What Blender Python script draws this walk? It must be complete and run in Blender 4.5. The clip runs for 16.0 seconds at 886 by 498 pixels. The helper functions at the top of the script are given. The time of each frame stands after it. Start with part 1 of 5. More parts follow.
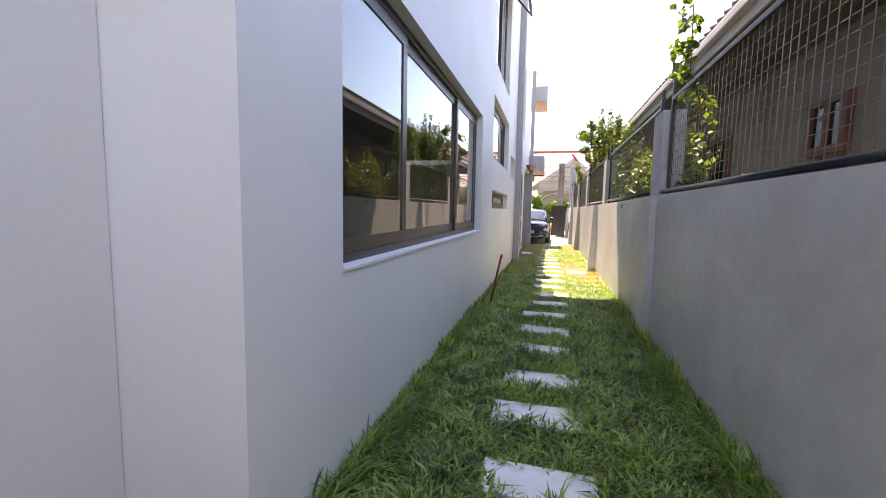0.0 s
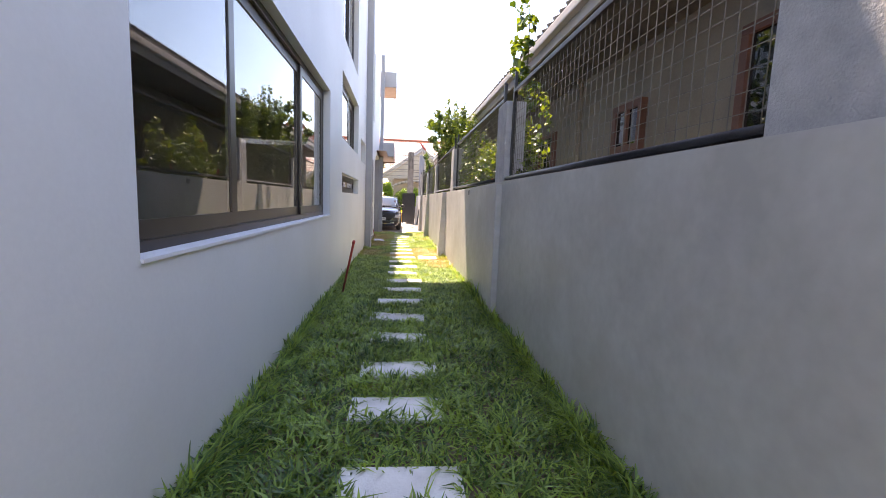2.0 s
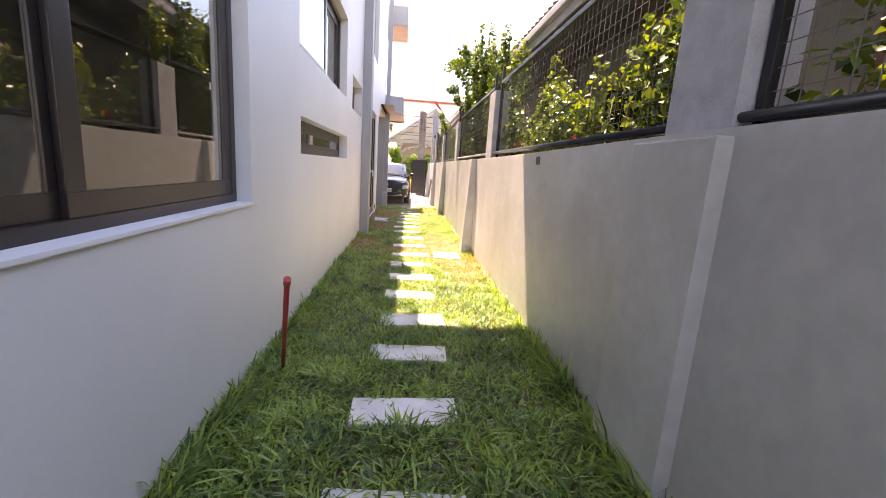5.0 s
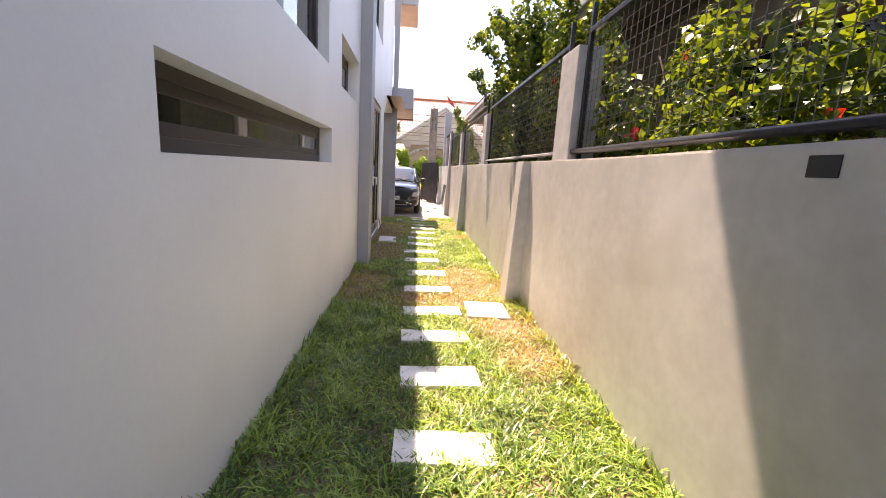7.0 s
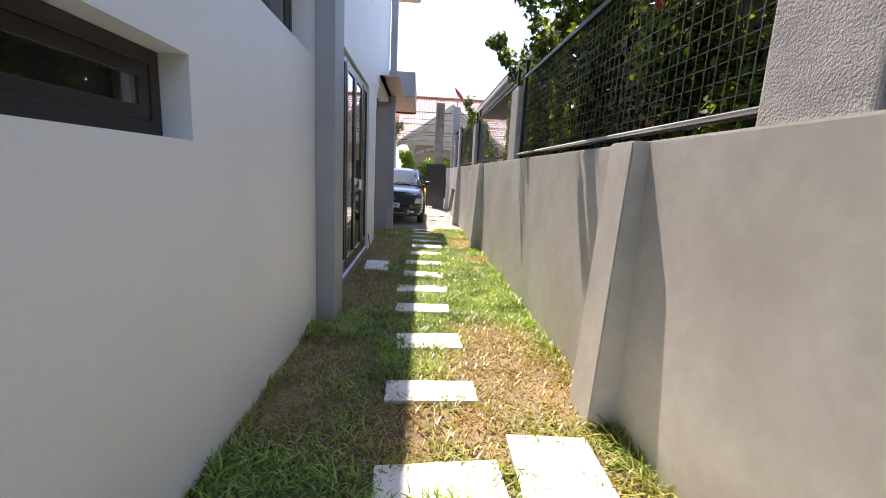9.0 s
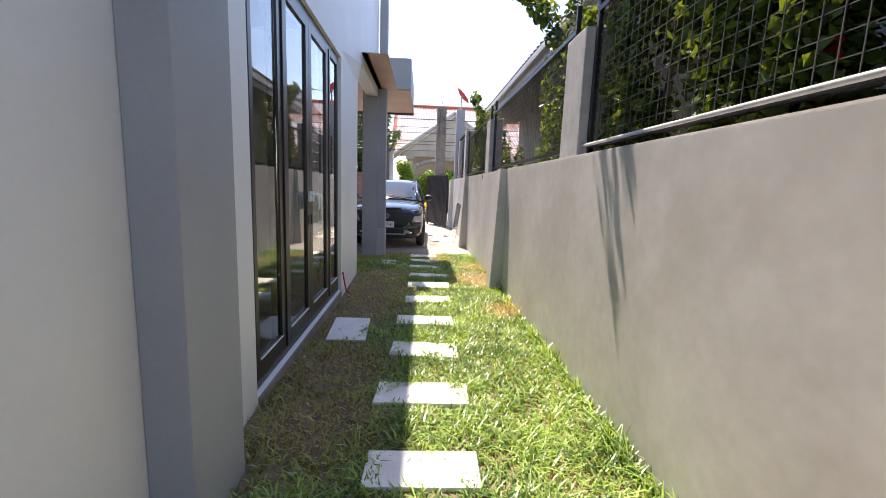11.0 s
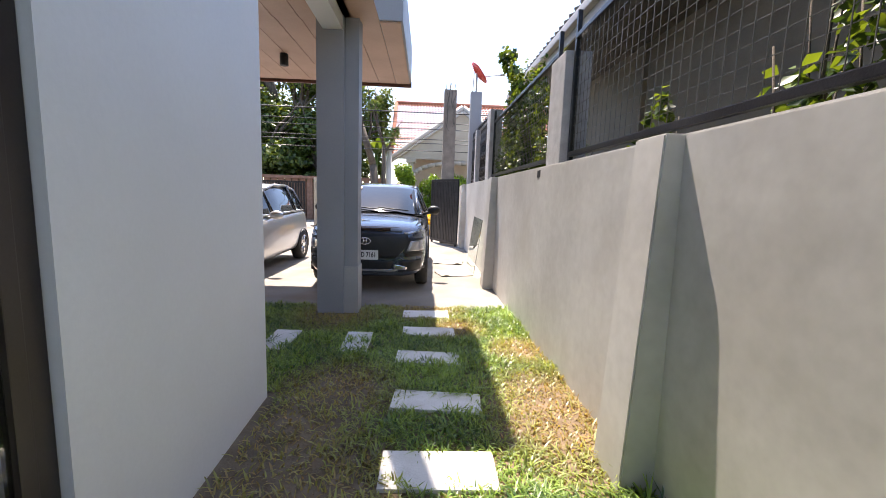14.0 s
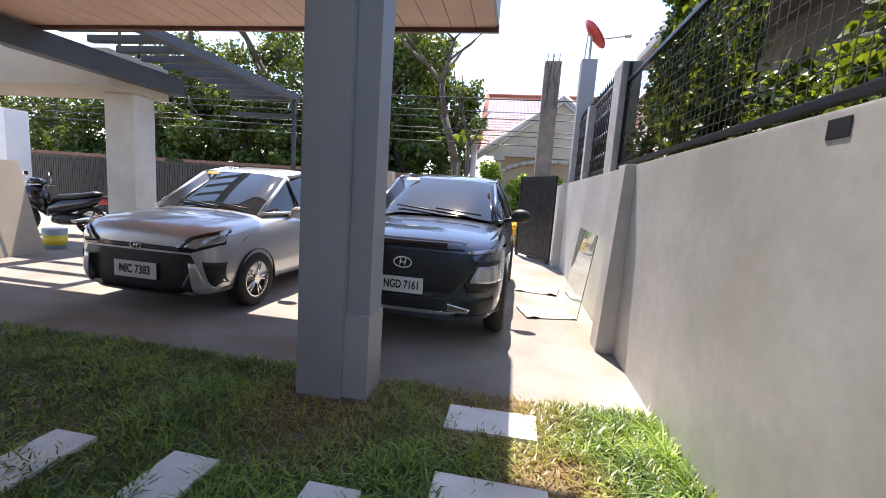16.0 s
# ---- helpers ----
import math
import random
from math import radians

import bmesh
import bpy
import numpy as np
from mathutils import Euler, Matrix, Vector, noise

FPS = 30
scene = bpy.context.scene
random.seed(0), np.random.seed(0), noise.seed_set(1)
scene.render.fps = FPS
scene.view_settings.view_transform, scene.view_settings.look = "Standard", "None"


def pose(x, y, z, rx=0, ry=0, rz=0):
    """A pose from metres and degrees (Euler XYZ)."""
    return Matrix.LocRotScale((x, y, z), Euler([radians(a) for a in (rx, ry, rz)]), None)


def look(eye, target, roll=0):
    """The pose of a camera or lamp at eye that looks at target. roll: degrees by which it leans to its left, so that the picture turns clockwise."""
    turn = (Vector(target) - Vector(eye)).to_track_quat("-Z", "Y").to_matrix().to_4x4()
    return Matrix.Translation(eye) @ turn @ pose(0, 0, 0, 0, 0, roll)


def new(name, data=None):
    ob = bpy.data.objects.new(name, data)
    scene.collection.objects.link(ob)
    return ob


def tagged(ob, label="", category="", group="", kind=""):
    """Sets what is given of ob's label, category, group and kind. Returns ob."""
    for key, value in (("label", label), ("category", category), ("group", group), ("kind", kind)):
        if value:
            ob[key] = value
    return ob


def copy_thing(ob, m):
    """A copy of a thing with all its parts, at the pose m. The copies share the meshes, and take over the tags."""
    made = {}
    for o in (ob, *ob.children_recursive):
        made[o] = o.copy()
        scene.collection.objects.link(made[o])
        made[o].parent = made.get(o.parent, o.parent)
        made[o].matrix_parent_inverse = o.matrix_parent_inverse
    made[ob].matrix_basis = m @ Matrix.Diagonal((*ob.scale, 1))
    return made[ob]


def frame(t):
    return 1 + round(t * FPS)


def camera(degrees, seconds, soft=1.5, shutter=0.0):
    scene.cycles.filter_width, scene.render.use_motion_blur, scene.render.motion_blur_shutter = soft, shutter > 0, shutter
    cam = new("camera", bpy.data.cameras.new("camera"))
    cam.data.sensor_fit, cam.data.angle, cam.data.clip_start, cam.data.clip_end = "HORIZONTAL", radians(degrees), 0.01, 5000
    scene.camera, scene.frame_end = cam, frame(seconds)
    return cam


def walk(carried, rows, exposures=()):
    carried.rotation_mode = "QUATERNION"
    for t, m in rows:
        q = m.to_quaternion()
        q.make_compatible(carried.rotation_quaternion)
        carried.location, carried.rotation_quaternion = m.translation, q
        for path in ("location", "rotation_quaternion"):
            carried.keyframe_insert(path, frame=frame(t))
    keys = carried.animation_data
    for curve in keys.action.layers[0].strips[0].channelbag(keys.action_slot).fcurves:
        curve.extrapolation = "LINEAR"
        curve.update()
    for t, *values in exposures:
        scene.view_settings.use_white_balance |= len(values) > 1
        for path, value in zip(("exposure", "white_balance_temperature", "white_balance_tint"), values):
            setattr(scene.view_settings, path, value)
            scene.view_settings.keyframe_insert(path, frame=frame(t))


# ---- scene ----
cam = camera(93.6, 16.0, soft=0.9)
METRES, EYE, TILT, LEAN, TURN = 17.1, 1.35, 0.0, 0.0, 14.2
ROWS = [
    (0.0, 0.0, 0.0, 0.0, 0.11, -5.6, -1.1),
    (0.5, 0.0008, 0.0003, 0.0004, -11.71, -4.97, -0.88),
    (1.0, -0.0003, 0.0003, 0.0007, -18.08, -4.92, -1.15),
    (1.5, -0.0029, 0.0022, -0.0001, -20.09, -5.69, -1.68),
    (2.0, 0.0012, 0.0143, -0.0029, -20.15, -6.71, -2.17),
    (2.5, 0.0077, 0.0368, -0.002, -19.9, -7.55, -2.57),
    (3.0, 0.0145, 0.0658, -0.0012, -19.87, -8.19, -3.03),
    (3.5, 0.0262, 0.096, -0.0014, -19.6, -8.82, -3.17),
    (6.0, 0.0581, 0.2647, -0.0011, -18.54, -11.84, -3.84),
    (6.5, 0.0638, 0.2998, 0.0001, -18.42, -11.39, -3.53),
    (7.0, 0.075, 0.3347, 0.0008, -17.89, -10.85, -3.3),
    (7.5, 0.0846, 0.3705, -0.0003, -17.35, -10.56, -3.16),
    (8.0, 0.0969, 0.4054, -0.002, -16.95, -10.54, -3.14),
    (8.5, 0.1068, 0.4388, -0.0028, -16.84, -10.51, -3.13),
    (9.0, 0.1158, 0.4724, -0.0036, -17.04, -10.39, -2.9),
    (11.5, 0.1609, 0.6396, -0.0069, -16.99, -8.41, -2.09),
    (12.0, 0.1718, 0.677, -0.0061, -16.84, -8.51, -2.41),
    (12.5, 0.1785, 0.7149, -0.0057, -16.85, -8.52, -2.36),
    (13.0, 0.1896, 0.7494, -0.006, -16.68, -8.27, -2.27),
    (13.5, 0.198, 0.7848, -0.007, -16.61, -7.95, -2.11),
    (14.0, 0.2074, 0.8219, -0.0084, -16.53, -7.52, -1.94),
    (14.5, 0.2179, 0.8593, -0.009, -16.06, -7.35, -2.14),
    (15.0, 0.2279, 0.8956, -0.0085, -14.62, -7.43, -2.6),
    (15.5, 0.2393, 0.9299, -0.0091, -11.79, -7.49, -3.17),
    (16.0, 0.2466, 0.9624, -0.0129, -4.43, -7.75, -3.97),
]
walk(cam, [(t, pose(0, 0, EYE, TILT, LEAN, TURN) @ pose(METRES * x, METRES * y, METRES * z, 90 + pitch, roll, yaw)) for t, x, y, z, yaw, pitch, roll in ROWS],
     exposures=[(0, 2.3, 8400, 25), (0.7, 2.05, 7900, 25), (1.5, 2.15, 7900, 24), (3.5, 2.58, 9200, 28), (6.5, 2.38, 9200, 32), (7.0, 2.12, 8800, 29), (7.5, 2.0, 8200, 26), (9, 1.57, 7350, 20), (11.5, 1.75, 7150, 20), (12.5, 1.84, 7200, 19), (14.5, 1.65, 7050, 18), (16, 1.5, 6900, 18)])

# ---- light ----
SUN_TO = Vector((-0.12, 0.46, 1.0)).normalized()
world = bpy.data.worlds.new("sky")
scene.world = world
world.use_nodes = True
wn = world.node_tree
sky = wn.nodes.new("ShaderNodeTexSky")
sky.sky_type, sky.sun_disc = "NISHITA", False
sky.sun_elevation = math.asin(SUN_TO.z)
sky.sun_rotation = math.atan2(SUN_TO.x, SUN_TO.y) % (2 * math.pi)
sky.air_density, sky.dust_density, sky.ozone_density = 1.0, 0.25, 1.6
wn.nodes["Background"].inputs["Strength"].default_value = 0.15
wn.links.new(sky.outputs["Color"], wn.nodes["Background"].inputs["Color"])
sun = new("sun", bpy.data.lights.new("sun", "SUN"))
sun.data.energy, sun.data.angle, sun.data.color = 4.2, radians(0.53), (1.0, 0.95, 0.86)
sun.matrix_world = look((0, 0, 30), Vector((0, 0, 30)) - SUN_TO)


# ---- materials ----
def material(name, a, b=None, rough=0.7, metal=0.0, scale=3.0, fine=60.0, bump=0.1, bump_scale=None, coat=0.0, spec=0.5, stain=None, amount=0.4, per_object=0.0):
    """A surface between the colours a and b, patchy at one scale and grainy at another."""
    m = bpy.data.materials.new(name)
    m.use_nodes = True
    nt = m.node_tree
    bs = nt.nodes["Principled BSDF"]
    geo = nt.nodes.new("ShaderNodeNewGeometry")
    b = b or a
    n1 = nt.nodes.new("ShaderNodeTexNoise")
    n1.inputs["Scale"].default_value, n1.inputs["Detail"].default_value = scale, 6
    n2 = nt.nodes.new("ShaderNodeTexNoise")
    n2.inputs["Scale"].default_value, n2.inputs["Detail"].default_value = fine, 3
    nt.links.new(geo.outputs["Position"], n1.inputs["Vector"])
    nt.links.new(geo.outputs["Position"], n2.inputs["Vector"])
    add = nt.nodes.new("ShaderNodeMath")
    add.operation = "MULTIPLY_ADD"
    add.inputs[1].default_value = 0.35
    nt.links.new(n2.outputs["Fac"], add.inputs[0])
    sub = nt.nodes.new("ShaderNodeMath")
    sub.operation = "SUBTRACT"
    sub.inputs[1].default_value = 0.175
    nt.links.new(n1.outputs["Fac"], sub.inputs[0])
    nt.links.new(sub.outputs[0], add.inputs[2])
    ramp = nt.nodes.new("ShaderNodeValToRGB")
    ramp.color_ramp.elements[0].position, ramp.color_ramp.elements[1].position = 0.3, 0.7
    ramp.color_ramp.elements[0].color, ramp.color_ramp.elements[1].color = (*a, 1), (*b, 1)
    nt.links.new(add.outputs[0], ramp.inputs["Fac"])
    last = ramp.outputs["Color"]
    if stain:
        n3 = nt.nodes.new("ShaderNodeTexNoise")
        n3.inputs["Scale"].default_value, n3.inputs["Detail"].default_value = 1.3, 8
        nt.links.new(geo.outputs["Position"], n3.inputs["Vector"])
        r3 = nt.nodes.new("ShaderNodeValToRGB")
        r3.color_ramp.elements[0].position, r3.color_ramp.elements[1].position = 0.52, 0.72
        r3.color_ramp.elements[1].color = (amount,) * 3 + (1,)
        nt.links.new(n3.outputs["Fac"], r3.inputs["Fac"])
        mix = nt.nodes.new("ShaderNodeMix")
        mix.data_type = "RGBA"
        nt.links.new(r3.outputs["Color"], mix.inputs[0])
        nt.links.new(last, mix.inputs[6])
        mix.inputs[7].default_value = (*stain, 1)
        last = mix.outputs[2]
    if per_object:
        info = nt.nodes.new("ShaderNodeObjectInfo")
        hs = nt.nodes.new("ShaderNodeHueSaturation")
        mr = nt.nodes.new("ShaderNodeMapRange")
        mr.inputs[3].default_value, mr.inputs[4].default_value = 1 - per_object, 1 + per_object
        nt.links.new(info.outputs["Random"], mr.inputs[0])
        nt.links.new(mr.outputs[0], hs.inputs["Value"])
        nt.links.new(last, hs.inputs["Color"])
        last = hs.outputs[0]
    nt.links.new(last, bs.inputs["Base Color"])
    bs.inputs["Roughness"].default_value, bs.inputs["Metallic"].default_value = rough, metal
    bs.inputs["Specular IOR Level"].default_value = spec
    bs.inputs["Coat Weight"].default_value, bs.inputs["Coat Roughness"].default_value = coat, 0.03
    if bump:
        bp = nt.nodes.new("ShaderNodeBump")
        bp.inputs["Strength"].default_value, bp.inputs["Distance"].default_value = bump, 0.01
        n4 = nt.nodes.new("ShaderNodeTexNoise")
        n4.inputs["Scale"].default_value, n4.inputs["Detail"].default_value = bump_scale or fine, 4
        nt.links.new(geo.outputs["Position"], n4.inputs["Vector"])
        nt.links.new(n4.outputs["Fac"], bp.inputs["Height"])
        nt.links.new(bp.outputs[0], bs.inputs["Normal"])
    return m


def glass_material(name, colour, ior=1.5, rough=0.0):
    m = bpy.data.materials.new(name)
    m.use_nodes = True
    bs = m.node_tree.nodes["Principled BSDF"]
    bs.inputs["Base Color"].default_value = (*colour, 1)
    bs.inputs["Transmission Weight"].default_value, bs.inputs["IOR"].default_value, bs.inputs["Roughness"].default_value = 1, ior, rough
    return m


def leaf_material(name, a, b, dry=None):
    """Thin leaf: patchy colour, half of the light goes through."""
    m = bpy.data.materials.new(name)
    m.use_nodes = True
    nt = m.node_tree
    bs, out = nt.nodes["Principled BSDF"], nt.nodes["Material Output"]
    geo = nt.nodes.new("ShaderNodeNewGeometry")
    n1 = nt.nodes.new("ShaderNodeTexNoise")
    n1.inputs["Scale"].default_value, n1.inputs["Detail"].default_value = 2.2, 5
    nt.links.new(geo.outputs["Position"], n1.inputs["Vector"])
    mx = nt.nodes.new("ShaderNodeMath")
    mx.operation = "MULTIPLY_ADD"
    mx.inputs[1].default_value = 0.75
    nt.links.new(geo.outputs["Random Per Island"], mx.inputs[0])
    half = nt.nodes.new("ShaderNodeMath")
    half.operation = "MULTIPLY_ADD"
    half.inputs[1].default_value, half.inputs[2].default_value = 1.1, -0.4
    nt.links.new(n1.outputs["Fac"], half.inputs[0])
    nt.links.new(half.outputs[0], mx.inputs[2])
    ramp = nt.nodes.new("ShaderNodeValToRGB")
    ramp.color_ramp.elements[0].position, ramp.color_ramp.elements[1].position = 0.2, 0.85
    ramp.color_ramp.elements[0].color, ramp.color_ramp.elements[1].color = (*a, 1), (*b, 1)
    nt.links.new(mx.outputs[0], ramp.inputs["Fac"])
    last = ramp.outputs["Color"]
    if dry:
        at = nt.nodes.new("ShaderNodeAttribute")
        at.attribute_name = "dry"
        mix = nt.nodes.new("ShaderNodeMix")
        mix.data_type = "RGBA"
        nt.links.new(at.outputs["Fac"], mix.inputs[0])
        nt.links.new(last, mix.inputs[6])
        mix.inputs[7].default_value = (*dry, 1)
        last = mix.outputs[2]
    nt.links.new(last, bs.inputs["Base Color"])
    bs.inputs["Roughness"].default_value = 0.35
    tr = nt.nodes.new("ShaderNodeBsdfTranslucent")
    warm = nt.nodes.new("ShaderNodeMix")
    warm.data_type, warm.blend_type = "RGBA", "MULTIPLY"
    warm.inputs[0].default_value, warm.inputs[7].default_value = 1.0, (1.75, 1.35, 0.38, 1)
    nt.links.new(last, warm.inputs[6])
    nt.links.new(warm.outputs[2], tr.inputs["Color"])
    ms = nt.nodes.new("ShaderNodeMixShader")
    ms.inputs[0].default_value = 0.4
    nt.links.new(bs.outputs[0], ms.inputs[1])
    nt.links.new(tr.outputs[0], ms.inputs[2])
    nt.links.new(ms.outputs[0], out.inputs["Surface"])
    return m


M_HOUSE = material("house_paint", (0.70, 0.70, 0.705), (0.76, 0.76, 0.765), 0.55, scale=0.9, fine=45, bump=0.06, stain=(0.66, 0.65, 0.63), amount=0.35)
M_DARKGREY = material("grey_paint", (0.29, 0.30, 0.325), (0.33, 0.34, 0.365), 0.6, scale=1.5, fine=60, bump=0.08)
M_BARECONCRETE = material("bare_concrete", (0.17, 0.15, 0.13), (0.27, 0.24, 0.21), 0.9, scale=5, fine=90, bump=0.4, stain=(0.14, 0.12, 0.10), amount=0.6)
M_WALL = material("cement_wall", (0.41, 0.40, 0.38), (0.57, 0.56, 0.54), 0.5, scale=1.1, fine=14, bump=0.5, bump_scale=2.2, stain=(0.40, 0.375, 0.335), amount=0.6)
M_ROUGHPOST = material("rough_post", (0.34, 0.34, 0.35), (0.46, 0.46, 0.47), 0.9, scale=8, fine=120, bump=0.5, bump_scale=110)
M_CONCRETE = material("drive_concrete", (0.22, 0.20, 0.18), (0.34, 0.315, 0.285), 0.9, spec=0.25, scale=1.4, fine=70, bump=0.2, stain=(0.27, 0.21, 0.145), amount=0.7)
M_STONE = material("stepping_stone", (0.66, 0.64, 0.61), (0.80, 0.78, 0.75), 0.85, scale=6, fine=80, bump=0.35, stain=(0.36, 0.32, 0.26), amount=0.6, per_object=0.08)
M_SOIL = material("soil", (0.11, 0.075, 0.045), (0.22, 0.16, 0.1), 0.95, scale=5, fine=80, bump=0.6)
M_ALU = material("dark_aluminium", (0.024, 0.017, 0.015), (0.038, 0.028, 0.025), 0.35, 0.0, scale=2, fine=120, bump=0.02)
M_BLACK = material("black_steel", (0.018, 0.018, 0.021), (0.04, 0.04, 0.045), 0.35, 0.5, scale=5, fine=120, bump=0.08)
M_WIRE = material("mesh_wire", (0.13, 0.125, 0.115), (0.22, 0.21, 0.19), 0.4, 0.5, scale=5, fine=120, bump=0.0)
M_SILL = material("white_sill", (0.75, 0.75, 0.77), (0.82, 0.82, 0.84), 0.5, scale=3, fine=60, bump=0.05)
M_SOFFIT = material("soffit_panel", (0.47, 0.30, 0.21), (0.56, 0.37, 0.27), 0.5, scale=2, fine=40, bump=0.04)
M_FASCIA = material("fascia", (0.36, 0.36, 0.37), (0.42, 0.42, 0.43), 0.6, scale=2, fine=50, bump=0.05)
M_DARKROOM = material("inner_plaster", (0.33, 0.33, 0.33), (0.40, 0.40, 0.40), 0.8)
M_GLASS = glass_material("window_glass", (0.55, 0.56, 0.56), 1.75)
M_GLASSDARK = glass_material("tinted_glass", (0.22, 0.25, 0.25), 1.6)
M_GRASS = leaf_material("grass_blades", (0.042, 0.115, 0.030), (0.32, 0.49, 0.115), dry=(0.40, 0.27, 0.14))
M_LEAF = leaf_material("shrub_leaf", (0.022, 0.055, 0.014), (0.145, 0.235, 0.045))
M_TREE = leaf_material("tree_leaf", (0.035, 0.07, 0.018), (0.11, 0.17, 0.04))
M_BARK = material("bark", (0.06, 0.047, 0.036), (0.11, 0.09, 0.07), 0.9, scale=9, fine=60, bump=0.6)
M_SHEET = material("neighbour_sheet", (0.20, 0.18, 0.145), (0.26, 0.235, 0.19), 0.7, scale=1.5, fine=40, bump=0.1)
M_ROOFGREY = material("grey_roof", (0.09, 0.088, 0.085), (0.15, 0.145, 0.14), 0.75, scale=3, fine=60, bump=0.3)
M_GUTTER = material("gutter", (0.42, 0.40, 0.38), (0.52, 0.5, 0.48), 0.5, scale=2, fine=50, bump=0.05)
M_BROWNWOOD = material("brown_wood", (0.10, 0.043, 0.03), (0.16, 0.07, 0.048), 0.5, scale=6, fine=60, bump=0.1)
M_TILE = material("clay_tile", (0.29, 0.115, 0.075), (0.38, 0.165, 0.115), 0.9, spec=0.12, scale=3, fine=50, bump=0.2, per_object=0.08)
M_CREAM = material("cream_paint", (0.34, 0.30, 0.24), (0.41, 0.37, 0.30), 0.7, scale=1.5, fine=40, bump=0.08)
M_WHITE = material("white_paint", (0.74, 0.74, 0.73), (0.8, 0.8, 0.79), 0.4, scale=3, fine=60, bump=0.03)
M_PERGOLA = material("pergola_paint", (0.035, 0.042, 0.05), (0.05, 0.058, 0.068), 0.5, scale=3, fine=80, bump=0.04)
M_SILVER = material("silver_paint", (0.60, 0.61, 0.63), (0.64, 0.65, 0.67), 0.3, 0.55, scale=2, fine=300, bump=0.0, coat=1.0)
M_NAVY = material("dark_blue_paint", (0.08, 0.095, 0.125), (0.095, 0.11, 0.145), 0.25, 0.6, scale=2, fine=300, bump=0.0, coat=1.0)
M_PLASTIC = material("black_plastic", (0.012, 0.012, 0.013), (0.02, 0.02, 0.021), 0.45, scale=5, fine=120, bump=0.05)
M_GLOSSBLACK = material("gloss_black", (0.008, 0.008, 0.01), (0.012, 0.012, 0.014), 0.12, scale=5, fine=100, bump=0.0, coat=0.5)
M_CHROME = material("chrome", (0.75, 0.75, 0.76), (0.8, 0.8, 0.8), 0.12, 1.0, scale=5, fine=100, bump=0.0)
M_CARGLASS = material("car_glass", (0.012, 0.016, 0.02), (0.016, 0.02, 0.025), 0.03, scale=1, fine=50, bump=0.0, spec=0.9)
M_LAMP = material("lamp_lens", (0.35, 0.36, 0.38), (0.5, 0.5, 0.52), 0.08, 0.5, scale=12, fine=90, bump=0.1, coat=1.0)
M_TYRE = material("tyre_rubber", (0.018, 0.018, 0.018), (0.035, 0.034, 0.032), 0.8, scale=9, fine=90, bump=0.2)
M_ORANGE = material("orange_sticker", (0.75, 0.3, 0.05), (0.8, 0.36, 0.08), 0.5, bump=0.0)
M_YELLOW = material("yellow_label", (0.7, 0.52, 0.03), (0.76, 0.58, 0.05), 0.5, bump=0.0)
M_BLUEGREY = material("bucket_plastic", (0.28, 0.33, 0.36), (0.34, 0.4, 0.43), 0.5, bump=0.05)
M_PANE = glass_material("loose_glass", (0.78, 0.88, 0.84), 1.5)
M_CARD = material("cardboard", (0.42, 0.38, 0.32), (0.58, 0.54, 0.47), 0.9, scale=7, fine=60, bump=0.3)
M_HEDGE = leaf_material("hedge_leaf", (0.07, 0.16, 0.012), (0.2, 0.34, 0.03))
M_PETAL = leaf_material("red_petal", (0.5, 0.02, 0.03), (0.7, 0.05, 0.06))
M_ROSE = leaf_material("yellow_leaf", (0.5, 0.4, 0.04), (0.65, 0.5, 0.06))
M_BRICK = material("reddish_fence", (0.17, 0.09, 0.06), (0.26, 0.15, 0.11), 0.8, scale=6, fine=60, bump=0.2)
M_RED = material("red_paint", (0.42, 0.035, 0.03), (0.52, 0.06, 0.05), 0.45, scale=6, fine=60, bump=0.05)


# ---- mesh helpers ----
def mesh_object(name, bm, mats, smooth=False):
    me = bpy.data.meshes.new(name)
    bm.normal_update()
    bm.to_mesh(me)
    bm.free()
    for m in mats if isinstance(mats, (list, tuple)) else [mats]:
        me.materials.append(m)
    if smooth:
        me.polygons.foreach_set("use_smooth", [True] * len(me.polygons))
    return new(name, me)


def add_box(bm, x0, x1, y0, y1, z0, z1, bevel=0.0, mat=0):
    r = bmesh.ops.create_cube(bm, size=1, matrix=Matrix.LocRotScale(((x0 + x1) / 2, (y0 + y1) / 2, (z0 + z1) / 2), None, (x1 - x0, y1 - y0, z1 - z0)))
    fs = {f for v in r["verts"] for f in v.link_faces}
    if bevel:
        es = {e for v in r["verts"] for e in v.link_edges}
        out = bmesh.ops.bevel(bm, geom=list(es), offset=bevel, segments=2, profile=0.7, affect="EDGES")
        fs = set(out["faces"]) | {f for f in fs if f.is_valid}
    for f in fs:
        f.material_index = mat
    return fs


def add_rod(bm, a, b, r, seg=8, r2=None, mat=0):
    a, b = Vector(a), Vector(b)
    d = b - a
    m = Matrix.Translation((a + b) / 2) @ d.to_track_quat("Z", "Y").to_matrix().to_4x4()
    res = bmesh.ops.create_cone(bm, cap_ends=True, segments=seg, radius1=r, radius2=r if r2 is None else r2, depth=d.length, matrix=m)
    for f in {f for v in res["verts"] for f in v.link_faces}:
        f.material_index = mat
        f.smooth = len(f.verts) == 4


def box(name, x0, x1, y0, y1, z0, z1, mat, bevel=0.004, parent=None):
    bm = bmesh.new()
    add_box(bm, x0, x1, y0, y1, z0, z1, bevel)
    ob = mesh_object(name, bm, mat)
    if parent:
        ob.parent = parent
    return ob


def group_of(name, *parts):
    e = new(name)
    for p in parts:
        p.parent = e
    return e


